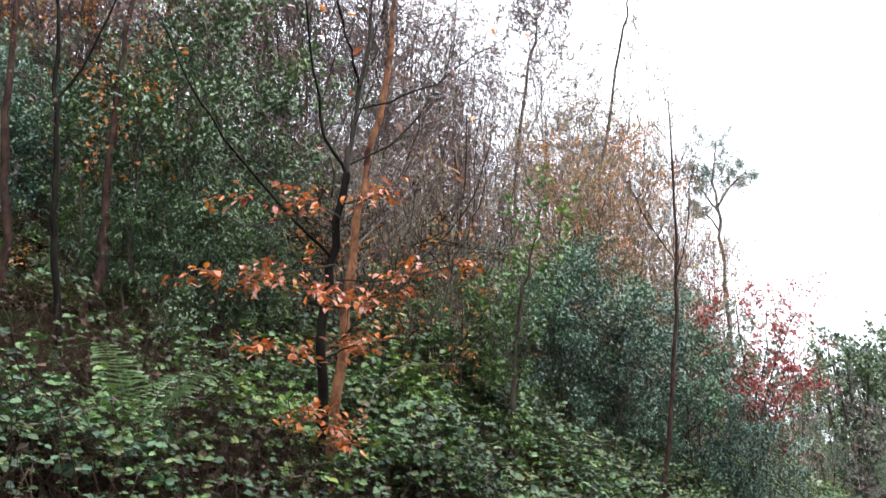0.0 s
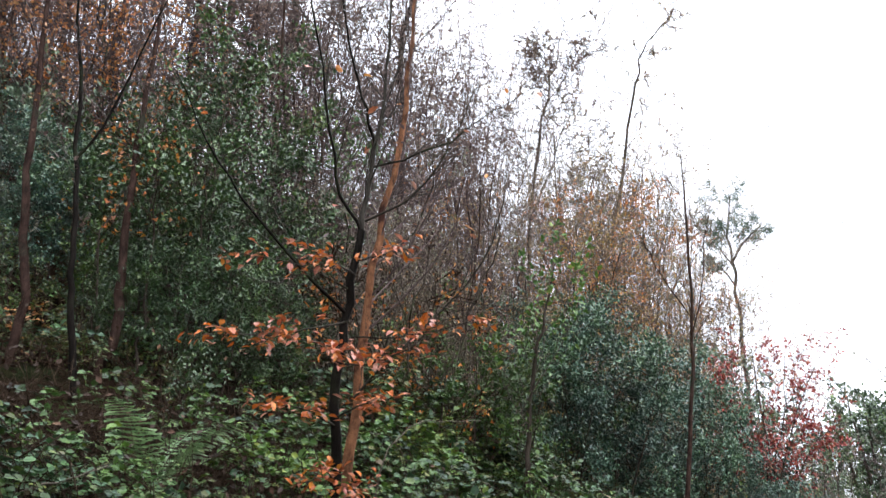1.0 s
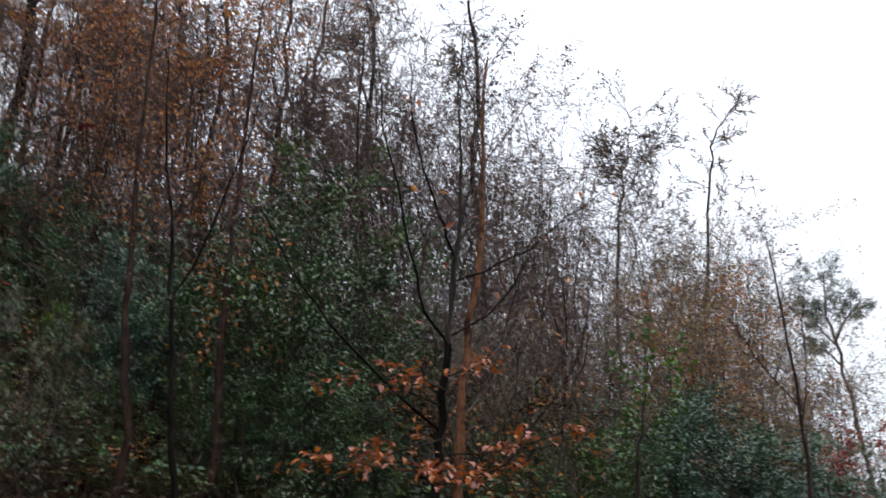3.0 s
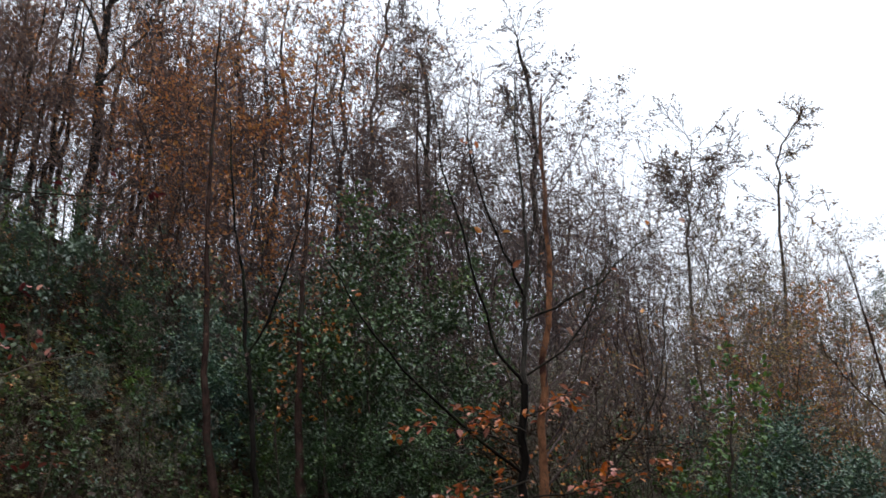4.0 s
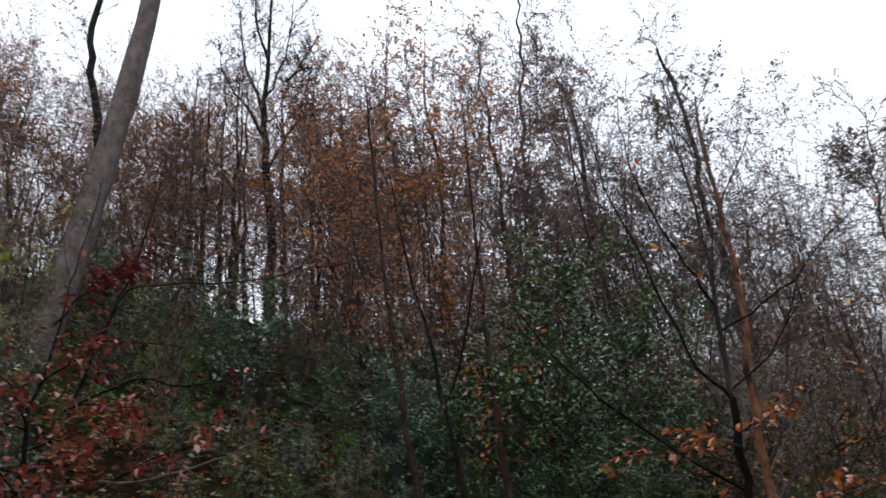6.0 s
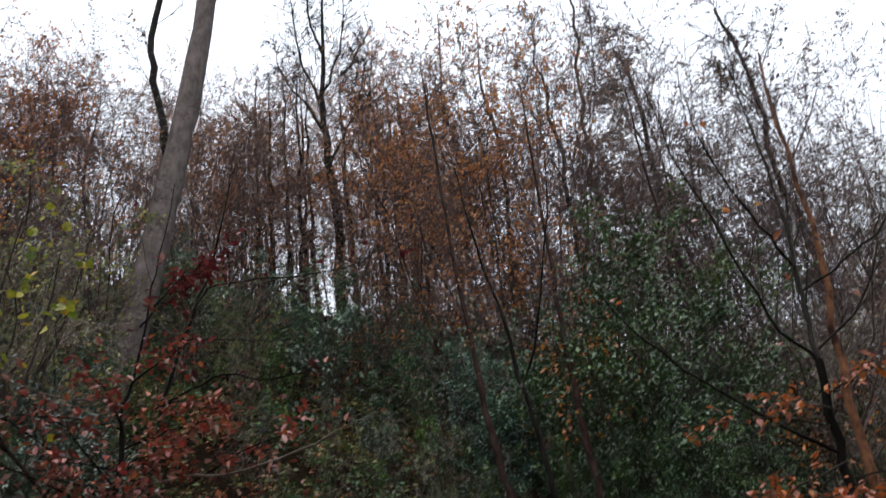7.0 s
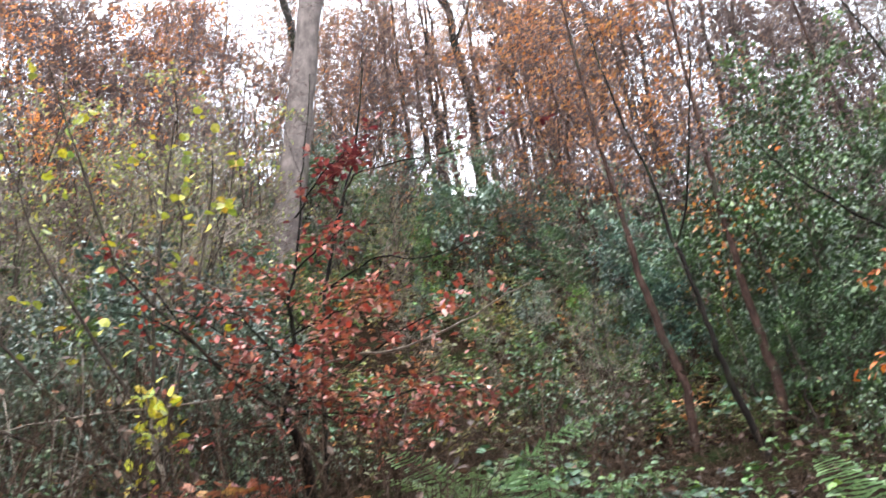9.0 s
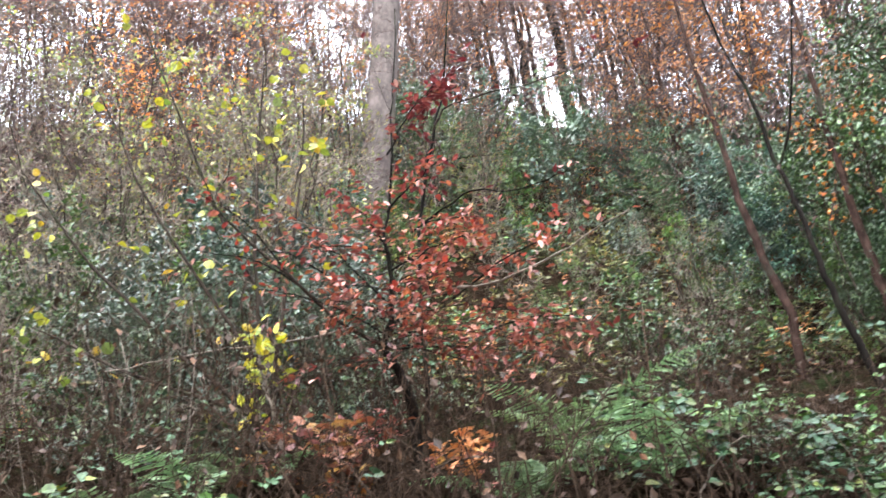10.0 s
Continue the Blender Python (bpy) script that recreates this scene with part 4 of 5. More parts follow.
def yellow_shrub():
    g = Grown("hazel_shrub", ground_at(62.4, 5.3), "hazel shrub with sparse yellow and lime leaves", "shrub", "", 121)
    runs = [[(59.8, 12.0), (59.8, 17.3), (62.5, 23.2), (65.0, 29.3), (67.8, 35.6)], [(60.4, 12.0), (63.0, 18.0), (67.0, 24.0), (70.6, 31.0)], [(60.0, 12.0), (58.8, 18.0), (57.4, 24.6), (56.6, 31.0)],
            [(61.0, 11.0), (66.0, 16.0), (71.0, 21.0), (75.0, 26.0)], [(60.4, 12.0), (60.6, 20.0), (60.0, 27.0), (59.2, 33.0)], [(61.0, 11.0), (68.0, 14.0), (74.0, 17.0)]]
    tw, tips = [], []
    for i, run in enumerate(runs):
        p = g.stem([tuple(g.base + (g.rng.normal(0, 0.06), g.rng.normal(0, 0.06), -0.1))] + path(5.3 - 0.15 * (i % 3), *[(a + 1.4, e) for a, e in run]), 0.018, 0.004, M["bark_brown"], k=12, sides=5, name="stem")
        q = g.shoots(*p, 12, (0.25, 1.0), 45, 0.28, 5, 0.08, 0.03)
        q2 = g.shoots(*q, 4, (0.2, 1.0), 45, 0.45, 4, 0.08, 0.0)
        tw += [q2[0]]
        tips.append(leaf_places(q[0][-4:], 2, g.rng, span=(0.4, 1.0), droop=0.3, flat=0.5))
    g.close(M["twig_grey"])
    pl = leaf_places(np.concatenate(tw), 3, g.rng, droop=0.3, flat=0.5)
    keep = g.rng.uniform(0, 1, len(pl[0])) < 0.08 + 0.28 * np.clip((pl[0][:, 2] - 0.6) / 1.6, 0, 1)
    g.crown(merged(tuple(x[keep] for x in pl), *tips), 0.058, LEAF_ROUND, M["leaf_yellow"], label="yellow and lime leaves", vary=0.4)


yellow_shrub()


def low_orange(az, d, seed, n, size, label, mat="leaf_maple"):
    g = Grown("maple_seedling", ground_at(az, d), label, "shrub", "orange seedlings", seed)
    tw = []
    for i in range(n):
        top = g.base + (g.rng.normal(0, 0.22), g.rng.normal(0, 0.22), g.rng.uniform(0.15, 0.34))
        p = g.stem([g.base + (0, 0, -0.05), (g.base + top) / 2 + (0, 0, 0.1), top], 0.007, 0.003, M["twig_dead"], k=7, sides=4, name="stem")
        tw.append(g.shoots(*p, 6, (0.4, 1.0), 60, 0.35, 4, 0.08, 0.0, flat=0.7)[0])
    g.close(M["twig_dead"])
    g.crown(leaf_places(np.concatenate(tw), 5, g.rng, spread=0.03, flat=0.66, level=0.5, droop=0.25), size * 1.1, LEAF_STAR, M[mat])


low_orange(60.2, 4.2, 131, 5, 0.052, "low maple seedling with orange and pink leaves")
low_orange(58.4, 4.1, 132, 3, 0.046, "low maple seedling with orange leaves on dry stems")
low_orange(55.8, 4.0, 133, 3, 0.046, "low orange seedling beside the beech")
low_orange(51.2, 4.3, 134, 4, 0.046, "low russet seedling by the ferns", "leaf_russet")


# ---- repeated trees and shrubs ----
def holly(seed, h, label, leaf="leaf_holly", size=0.066, name="holly_bush", dense=1.0, form=LEAF_TWO, low=0.03):
    g = Grown(name, (0, 0, 0), label, "bush", "evergreen understorey", seed)
    places = []
    for i, (tall_share, out) in enumerate(((1.0, 0.0), (0.82, 0.2), (0.66, 0.24))):
        turn = 2.3 * i + g.rng.uniform(0, 1)
        o = np.array([math.cos(turn), math.sin(turn), 0]) * out * h
        top = o + np.array([0, 0, h * tall_share])
        st = g.stem([(0, 0, -0.3), o * 0.35 + (0.03, 0.02, h * 0.3 * tall_share), o * 0.8 + (-0.03, 0.04, h * 0.7 * tall_share), top], 0.016, 0.004, M["bark_brown"], k=12, wob=0.015, name="stem")
        q = g.shoots(*st, max(5, int((18, 13, 11)[i] * dense)), (low, 0.99), 66, 0.42, 6, 0.13, 0.04, fall=0.6, sides=4)
        q2 = g.shoots(*q, 10, (0.12, 1.0), 48, 0.45, 3, 0.14, 0.02, sides=2, least=0.003)
        full = np.repeat(np.clip(g.rng.beta(0.55, 0.4, len(q2[0])) * 1.3, 0.04, 1), int(21 * dense))  # sprays dense or bare
        pl = leaf_places(q2[0], int(21 * dense), g.rng, span=(0.3, 1.05), spread=0.04, flat=0.5)
        keep = g.rng.uniform(0, 1, len(full)) < full
        places.append(tuple(x[keep] for x in pl))
    g.close(M["bark_brown"])
    g.crown(merged(*places), size, form, M[leaf], label="dense glossy leaves")
    return g.root


def wood_tree(seed, h, label, bark, twig, stems=1, lean=0.0, l1=26, l2=9, l3=6, leaf=None, leaf_per=1, leaf_share=0.3, leaf_size=0.05, start=0.18, angle=50, r=0.055, lift=0.03, ratio=0.4, name="birch_tree",
              group="woodland trees", l3_ratio=0.45, twig_r=0.006):
    g = Grown(name, (0, 0, 0), label, "tree", group, seed)
    crown = []
    for i in range(stems):
        a = g.rng.uniform(0, 6.28)
        o = np.array([math.cos(a), math.sin(a), 0]) * (0.0 if stems == 1 else 1.0)
        top = o * h * 0.15 + np.array([g.rng.normal(0, lean), g.rng.normal(0, lean), h * g.rng.uniform(0.78, 0.96) if i else h])
        bend = [np.append(g.rng.normal(0, 0.022 * h, 2), 0) for _ in range(3)]
        p = g.stem([(0, 0, -0.4), o * 0.1 + (0, 0, 0.3), o * h * 0.05 + top * (0.25, 0.25, 0.3) + bend[0], top * (0.5, 0.5, 0.56) + bend[1], top * (0.75, 0.75, 0.8) + bend[2], top], r, 0.004, M[bark], k=16, wob=0.03, sides=7)
        per1 = l1 // stems + 2
        q = g.shoots(*p, per1, (start, 0.99), angle, ratio, 6, 0.13, lift, fall=0.62, sides=3, least=0.005)
        q2 = g.shoots(*q, l2, (0.12, 1.0), 45, 0.5, 3, 0.14, lift, sides=2, least=twig_r)
        q3 = g.shoots(*q2, l3, (0.08, 1.0), 48, l3_ratio, 2, 0.1, 0.03, sides=1, least=twig_r * 1.3)
        if leaf:  # some boughs are still full, others bare
            pl = leaf_places(q3[0], leaf_per, g.rng, spread=0.02)
            full = np.repeat(g.rng.beta(0.7, 0.8, per1), l2 * l3 * leaf_per)
            keep = g.rng.uniform(0, 1, len(full)) < np.minimum(2 * leaf_share * full, 1)
            crown.append(tuple(x[keep] for x in pl))
    g.close(M[twig])
    if leaf:
        g.crown(merged(*crown), leaf_size * 1.05, LEAF_FAR, M[leaf])
    return g.root


def pose_on_hill(az, d, scale, turn):
    x, y, z = ground_at(az, d)
    return pose(x, y, z, 0, 0, turn) @ Matrix.Diagonal((scale, scale, scale, 1))


def place_all(template, spots):
    """Copies of a thing at spots of bearing, distance, scale and turn; the thing itself takes the last spot."""
    for az, d, sc, turn in spots[:-1]:
        copy_thing(template, pose_on_hill(az, d, sc, turn))
    template.matrix_basis = pose_on_hill(*spots[-1])


SKY_AZ = (-29, -26, -21.3, -17.5, -16.4, -15, -13, -11, -8, -4, -0.8, 1.2, 3.4, 5.7, 9, 11, 13, 15, 18, 22.6, 28, 30.3, 34, 38, 45, 54, 58.4, 62, 70, 82)
SKY_EL = (8, 8.7, 12, 16, 20, 23.5, 26, 28, 28.5, 29, 32, 34, 37, 37.5, 36.5, 39, 41, 42.5, 44, 44.5, 45, 42.5, 42.5, 44, 44, 42.5, 43, 40.5, 42, 42)


def to_skyline(az, d, h, share):
    """The scale at which a tree of height h reaches its share of the wood's outline."""
    z0 = ground_at(az, d)[2]
    top = EYE + d * math.tan(radians(float(np.interp(az, SKY_AZ, SKY_EL))))
    return (z0 + (top - z0) * share - z0) / h


def zone(h, n, az, d, share):
    rng = np.random.default_rng(int(abs(az[0] * 131 + az[1] * 17 + d[0] * 7 + n * 1009 + h * 37)))
    out = []
    for i in range(n):
        a = az[0] + (az[1] - az[0]) * (i + rng.uniform(0.1, 0.9)) / n
        dd = rng.uniform(*d)
        if 34.4 < a < 43.2:  # the gap in the crest
            a = 33.6 if a < 38.6 else 44.2
        out.append((a, dd, max(0.2, to_skyline(a, dd, h, rng.uniform(*share))), rng.uniform(0, 360)))
    return out


def far_spots(h, rows):
    return [(az, d, (EYE + d * math.tan(radians(el)) - ground_at(az, d)[2]) / h, turn) for az, d, el, turn in rows]


T1 = wood_tree(201, 10, "slender bare birch with a haze of purple twigs", "bark_red", "twig_purple", 2, 0.6, leaf="leaf_brown", leaf_per=3, leaf_share=0.75, leaf_size=0.048, l1=26, l2=10, l3=7, angle=66, lift=0.0, r=0.026, l3_ratio=0.36, ratio=0.5, twig_r=0.0045)
T2 = wood_tree(202, 10, "birch with russet leaves thinning on its twigs", "bark_red", "twig_purple", 2, 0.6, leaf="leaf_russet", leaf_per=3, leaf_share=0.5, leaf_size=0.048, l1=26, l2=10, l3=7, angle=66, lift=0.0, r=0.026, l3_ratio=0.36, ratio=0.5, twig_r=0.0045)
T3 = wood_tree(203, 12, "tall pole-like woodland tree with brown crown", "bark_brown", "twig_purple", 1, 0.3, leaf="leaf_brown", leaf_per=3, leaf_share=0.5, leaf_size=0.08, start=0.42, r=0.07, l1=26, angle=68, lift=-0.01, l3_ratio=0.4)
T4 = wood_tree(204, 9, "many-stemmed tree with sparse grey-green leaves", "bark_brown", "twig_grey", 3, 0.4, leaf="leaf_grey", leaf_per=3, leaf_share=0.5, leaf_size=0.052, r=0.024, l1=24, angle=66, lift=0.0, l3_ratio=0.38, ratio=0.48, twig_r=0.005)
T6 = wood_tree(206, 7, "tangled thicket tree with shrivelled brown leaves", "bark_brown", "twig_purple", 3, 0.5, l1=24, l3=7, leaf="leaf_brown", leaf_per=3, leaf_share=0.5, leaf_size=0.075, start=0.04, r=0.026, angle=66, lift=0.0)
T5 = wood_tree(205, 8, "small tree with olive and yellow leaves", "bark_brown", "twig_grey", 3, 0.4, leaf="leaf_olive", leaf_per=3, leaf_share=0.65, leaf_size=0.065, r=0.026, l1=28, start=0.08, angle=64, lift=0.0)
T9 = wood_tree(209, 8, "slender pale-leaved tree on the skyline", "bark_brown", "twig_purple", 2, 0.5, l1=26, l2=7, l3=5, leaf="leaf_haze", leaf_per=3, leaf_share=0.45, leaf_size=0.075, start=0.08, angle=64, lift=0.0, r=0.03, twig_r=0.008, l3_ratio=0.38)
place_all(T9, far_spots(8, [(-13.4, 20, 22.5, 80), (-14.6, 23, 21.0, 20), (-15.6, 22, 19.0, 10), (-16.6, 25, 17.6, 130), (-17.6, 24, 15.6, 240), (-18.8, 27, 14.2, 60), (-20.2, 26, 12.6, 190), (-21.4, 28, 11.0, 320), (-11.6, 21, 24.5, 200), (-9.4, 22, 26.0, 280), (-7.2, 21, 26.5, 100), (-5.0, 22, 27.5, 170), (-2.6, 21, 28.5, 30), (0.0, 20, 30.5, 310), (2.6, 20, 33.0, 70), (5.2, 20, 35.0, 150)]) + zone(8, 4, (15, 34), (25, 32), (0.8, 0.95)) + zone(8, 14, (46, 84), (24, 32), (0.9, 1.02)))
TG = wood_tree(210, 12, "pole-like tree with a russet crown above a bare trunk", "bark_dark", "twig_purple", 1, 0.3, leaf="leaf_russet", leaf_per=5, leaf_share=0.6, leaf_size=0.09, start=0.4, r=0.055, l1=26, l2=9, angle=72, lift=-0.01, ratio=0.44)
place_all(TG, far_spots(12, [(33.4, 24.0, 40.0, 0), (35.2, 26.0, 39.5, 70), (36.6, 28.0, 41.0, 150), (38.4, 29.0, 38.5, 210), (40.0, 27.5, 38.0, 280), (41.6, 26.0, 39.0, 340), (43.4, 25.0, 39.5, 40), (44.8, 27.0, 41.0, 110), (46.6, 24.5, 39.0, 190), (42.6, 29.0, 41.0, 250), (34.4, 29.0, 41.5, 20), (48.4, 26.0, 40.0, 300), (37.6, 25.5, 37.5, 60), (40.8, 29.5, 40.5, 130), (45.8, 26.5, 38.0, 10), (32.2, 26.0, 40.0, 90)]))
T7 = wood_tree(207, 9, "beech-like woodland tree hung with orange leaves", "bark_brown", "twig_purple", 2, 0.5, l1=26, l3=6, leaf="leaf_amber", leaf_per=3, leaf_share=0.6, leaf_size=0.076, start=0.35, angle=66, lift=0.0, r=0.032, ratio=0.48, name="orange_tree")
T8 = wood_tree(208, 6, "yellow-green hazel thicket on the slope", "bark_brown", "twig_grey", 4, 0.5, l1=30, l3=6, leaf="leaf_lime", leaf_per=2, leaf_share=0.3, leaf_size=0.075, start=0.1, r=0.03, name="hazel_tree", group="hazels")
place_all(T7, far_spots(9, [(29.5, 20.0, 41.0, 130), (32.6, 21.0, 40.5, 200), (45.5, 20.0, 41.0, 20), (54.8, 15.0, 40.5, 90), (58.4, 14.0, 40.0, 160), (61.8, 14.5, 40.0, 230), (65.8, 13.0, 42.0, 310), (24.5, 14.0, 40.5, 20), (20.4, 14.5, 41.5, 110), (27.4, 15.0, 41.5, 220), (67.6, 10.6, 42.5, 40), (69.6, 11.2, 43.5, 150), (-3.5, 17.5, 22.0, 40), (-9.8, 19.0, 20.8, 140), (-12.4, 20.0, 19.0, 15), (-14.6, 21.0, 16.0, 260), (0.6, 16.0, 24.0, 90), (-6.4, 16.0, 21.5, 200), (-8.0, 17.0, 21.0, 300), (-11.0, 17.0, 20.5, 50), (-13.4, 18.0, 18.0, 120)]))
place_all(T8, far_spots(6, [(57.0, 10.0, 31.0, 0), (60.5, 9.0, 30.0, 80), (64.0, 9.5, 32.0, 160), (67.5, 8.5, 33.0, 230), (71.0, 9.0, 33.0, 300), (55.8, 12.0, 33.0, 30), (47.4, 13.5, 29.5, 200), (45.0, 12.5, 27.0, 100), (74.0, 8.0, 32.0, 10), (58.6, 7.6, 33.5, 120), (60.4, 8.2, 35.0, 260)]))
place_all(T1, far_spots(10, [(0.0, 13.0, 30.0, 10), (2.6, 12.0, 34.0, 75), (4.6, 13.5, 36.5, 140), (7.6, 12.0, 34.0, 200), (9.6, 13.0, 34.5, 260), (11.6, 11.6, 37.0, 320), (13.6, 12.6, 39.5, 35), (15.6, 13.2, 41.0, 100), (17.6, 12.8, 42.0, 165), (-2.0, 15.0, 28.5, 225)]) + zone(10, 5, (-2, 17), (13, 18), (0.5, 0.8)) + zone(10, 9, (-3, 15), (14, 20), (0.8, 1.0)) + zone(10, 5, (17, 34), (14, 20), (0.6, 1.08)) + zone(10, 6, (55, 82), (9, 16), (0.7, 1.0)))
place_all(T2, zone(10, 4, (18, 36), (14, 20), (0.6, 1.05)) + zone(10, 6, (42, 66), (15, 23), (0.7, 0.98)) + far_spots(10, [(-7.4, 17.0, 19.5, 60), (-12.2, 19.0, 18.0, 150), (-4.0, 18.0, 21.0, 250), (29.6, 15.0, 41.0, 70), (31.6, 16.5, 40.5, 200), (46.0, 20.0, 42.0, 20), (48.6, 18.0, 41.0, 110), (51.2, 19.0, 42.0, 290), (43.6, 21.5, 41.5, 160), (33.6, 19.0, 42.0, 330), (35.4, 25.0, 40.5, 250), (37.0, 27.0, 39.0, 45)]) + zone(10, 4, (56, 70), (13, 18), (0.9, 1.06)))
place_all(T3, zone(12, 10, (28, 62), (21, 29), (0.6, 1.06)) + zone(12, 6, (58, 84), (15, 22), (0.8, 1.05)) + zone(12, 6, (64, 84), (17, 24), (0.95, 1.1)) + zone(12, 4, (52, 78), (12, 20), (0.85, 1.02)))
place_all(T4, zone(9, 5, (-17, -10), (18, 26), (0.85, 1.05)) + zone(9, 7, (-12, 2), (16, 26), (0.65, 0.98)) + zone(9, 8, (-14, 3), (18, 28), (0.8, 1.0)) + zone(9, 5, (50, 82), (10, 18), (0.5, 0.8)))
place_all(T5, far_spots(8, [(-2.6, 12.5, 21.5, 10), (0.2, 13.5, 20.0, 80), (-6.2, 14.0, 20.5, 120), (-9.0, 15.0, 21.5, 200), (-11.4, 16.0, 19.5, 300), (-13.0, 17.0, 17.5, 40), (-1.0, 12.8, 22.0, 150), (-4.4, 13.4, 21.5, 250), (-7.6, 14.8, 21.5, 330), (-10.2, 14.6, 20.0, 75), (-12.6, 15.6, 18.5, 190), (-14.2, 17.0, 16.5, 280)]) + zone(8, 3, (-14, 2), (16, 20), (0.5, 0.8)) + zone(8, 2, (60, 74), (7, 10), (0.35, 0.5)))

place_all(T6, far_spots(7, [(63.6, 13.0, 37.0, 0), (66.0, 12.0, 38.0, 70), (69.0, 13.0, 39.0, 140), (72.0, 11.0, 38.0, 210), (75.0, 12.0, 40.0, 290), (78.0, 11.0, 40.0, 30)]) + far_spots(7, [(15.5, 18.0, 35.0, 20), (18.0, 20.0, 35.5, 90), (20.6, 19.0, 36.0, 160), (23.2, 21.0, 36.5, 230), (25.6, 20.0, 36.0, 310), (28.2, 22.0, 37.0, 40), (30.6, 21.0, 36.0, 120), (32.6, 24.0, 36.0, 200), (34.8, 25.0, 34.5, 290), (44.0, 23.0, 35.5, 10), (46.0, 22.0, 36.5, 80), (48.4, 23.0, 36.0, 150), (43.0, 27.0, 36.0, 220), (36.0, 28.0, 36.0, 300)]) + far_spots(7, [(36.4, 21.5, 27.0, 0), (38.0, 22.0, 26.6, 60), (39.6, 21.5, 26.8, 130), (41.4, 22.0, 27.4, 200), (43.2, 21.5, 29.0, 260), (34.6, 21.5, 28.0, 320)]) + zone(7, 6, (8, 29), (16, 23), (0.4, 0.62)) + zone(7, 5, (42, 54), (18, 23), (0.5, 0.75)) + zone(7, 4, (29, 37), (19, 24), (0.5, 0.7)) + zone(7, 6, (57, 82), (11, 17), (0.7, 1.0)) + zone(7, 8, (-3, 14), (12, 18), (0.45, 0.78)))
H1 = holly(211, 3.4, "dark glossy holly bush", size=0.052, dense=1.0, low=0.24)
H2 = holly(212, 3.0, "blue-green holly bush on the slope, sky sheen in its leaf colour", "leaf_holly_sheen", 0.05, dense=1.12, low=0.26)
G1 = holly(213, 2.0, "green-leaved shrub in the undergrowth", "leaf_green", 0.055, "green_shrub", 0.6)
H3 = holly(216, 3.0, "holly and ivy thicket on the wooded slope", "leaf_ivy", 0.098, "holly_bush", 0.48)
G2 = holly(217, 2.4, "green shrub thicket on the wooded slope", "leaf_green", 0.085, "green_shrub", 0.55)
H4 = holly(218, 1.5, "low glossy dark evergreen bush behind the beech", "leaf_ivy", 0.045, "holly_bush", 0.8)
place_all(H4, [(57.0, 5.5, 0.8, 0), (54.2, 5.8, 0.8, 90), (63.5, 5.8, 1.1, 180), (66.5, 6.2, 1.0, 60), (60.5, 6.4, 1.1, 250), (70.0, 5.6, 0.9, 20)])
H5 = holly(219, 0.75, "small dark holly seedling in the shaded hollow", "leaf_holly", 0.04, "holly_bush", 0.4)
place_all(H5, [(33.8, 6.6, 0.8, 230), (36.4, 6.8, 1.0, 70), (17.4, 6.6, 0.9, 190)])
B1 = wood_tree(214, 2.4, "twiggy grey-brown leafless shrub", "bark_brown", "twig_grey", 4, 0.4, l1=26, l2=7, l3=7, start=0.05, r=0.016, angle=45, twig_r=0.0026, name="twiggy_shrub", group="leafless shrubs", leaf="leaf_grey", leaf_share=0.3, leaf_size=0.03)
R1 = wood_tree(215, 2.6, "young beech scrub holding russet leaves", "bark_brown", "twig_dead", 3, 0.3, l1=20, l2=6, l3=5, start=0.15, r=0.018, angle=55, lift=0.0, name="beech_scrub", group="beech scrub", leaf="leaf_amber", leaf_per=2, leaf_share=0.2, leaf_size=0.05)


def low_zone(n, az, d, scale):
    rng = np.random.default_rng(int(abs(az[0] * 131 + az[1] * 17 + d[0] * 7 + n * 1009 + scale[1] * 371)))
    out = []
    for i in range(n):
        a, dd = az[0] + (az[1] - az[0]) * (i + rng.uniform(0, 1)) / n, rng.uniform(*d)
        sc, turn = rng.uniform(*scale), rng.uniform(0, 360)
        if 48 < a < 55 and dd < 13.2:  # keep the grey trunk clear
            dd = 13.2 + 0.2 * (dd % 1)
        if 33 < a < 48 and dd < 7.6:  # and the dark hollow behind the ferns
            dd, sc = 7.6 + 0.5 * (dd % 1), sc * 0.7
        if 29 < a < 47 and dd < 12.5:  # the open slope carries only low growth
            sc *= 0.45
        if 34 < a < 43 and dd > 17:  # and the gap in the crest
            a = 33 if a < 38.5 else 44.5
        out.append((a, dd, sc, turn))
    return out


place_all(H1, far_spots(3.4, [(17.0, 8.8, 27.5, 0), (20.6, 9.2, 25.5, 120), (13.6, 9.2, 24.5, 240), (11.0, 9.8, 20.5, 50), (15.4, 10.6, 30.0, 200), (18.8, 11.0, 29.5, 300), (23.6, 10.4, 22.5, 80), (21.8, 8.4, 17.5, 260), (15.2, 8.2, 18.0, 140), (18.4, 8.0, 17.0, 30), (11.6, 8.4, 15.5, 330)]) + low_zone(7, (22, 50), (10, 17), (0.45, 0.8)) + low_zone(1, (-8, -2), (11, 15), (0.7, 0.9)) + [(-22.8, 34, 0.8, 0), (-23.6, 40, 0.9, 60), (-24.4, 46, 0.9, 130), (-27.4, 40, 1.1, 200), (-28.2, 34, 0.9, 270), (-29.4, 42, 1.1, 20), (-25.2, 62, 1.0, 90)])
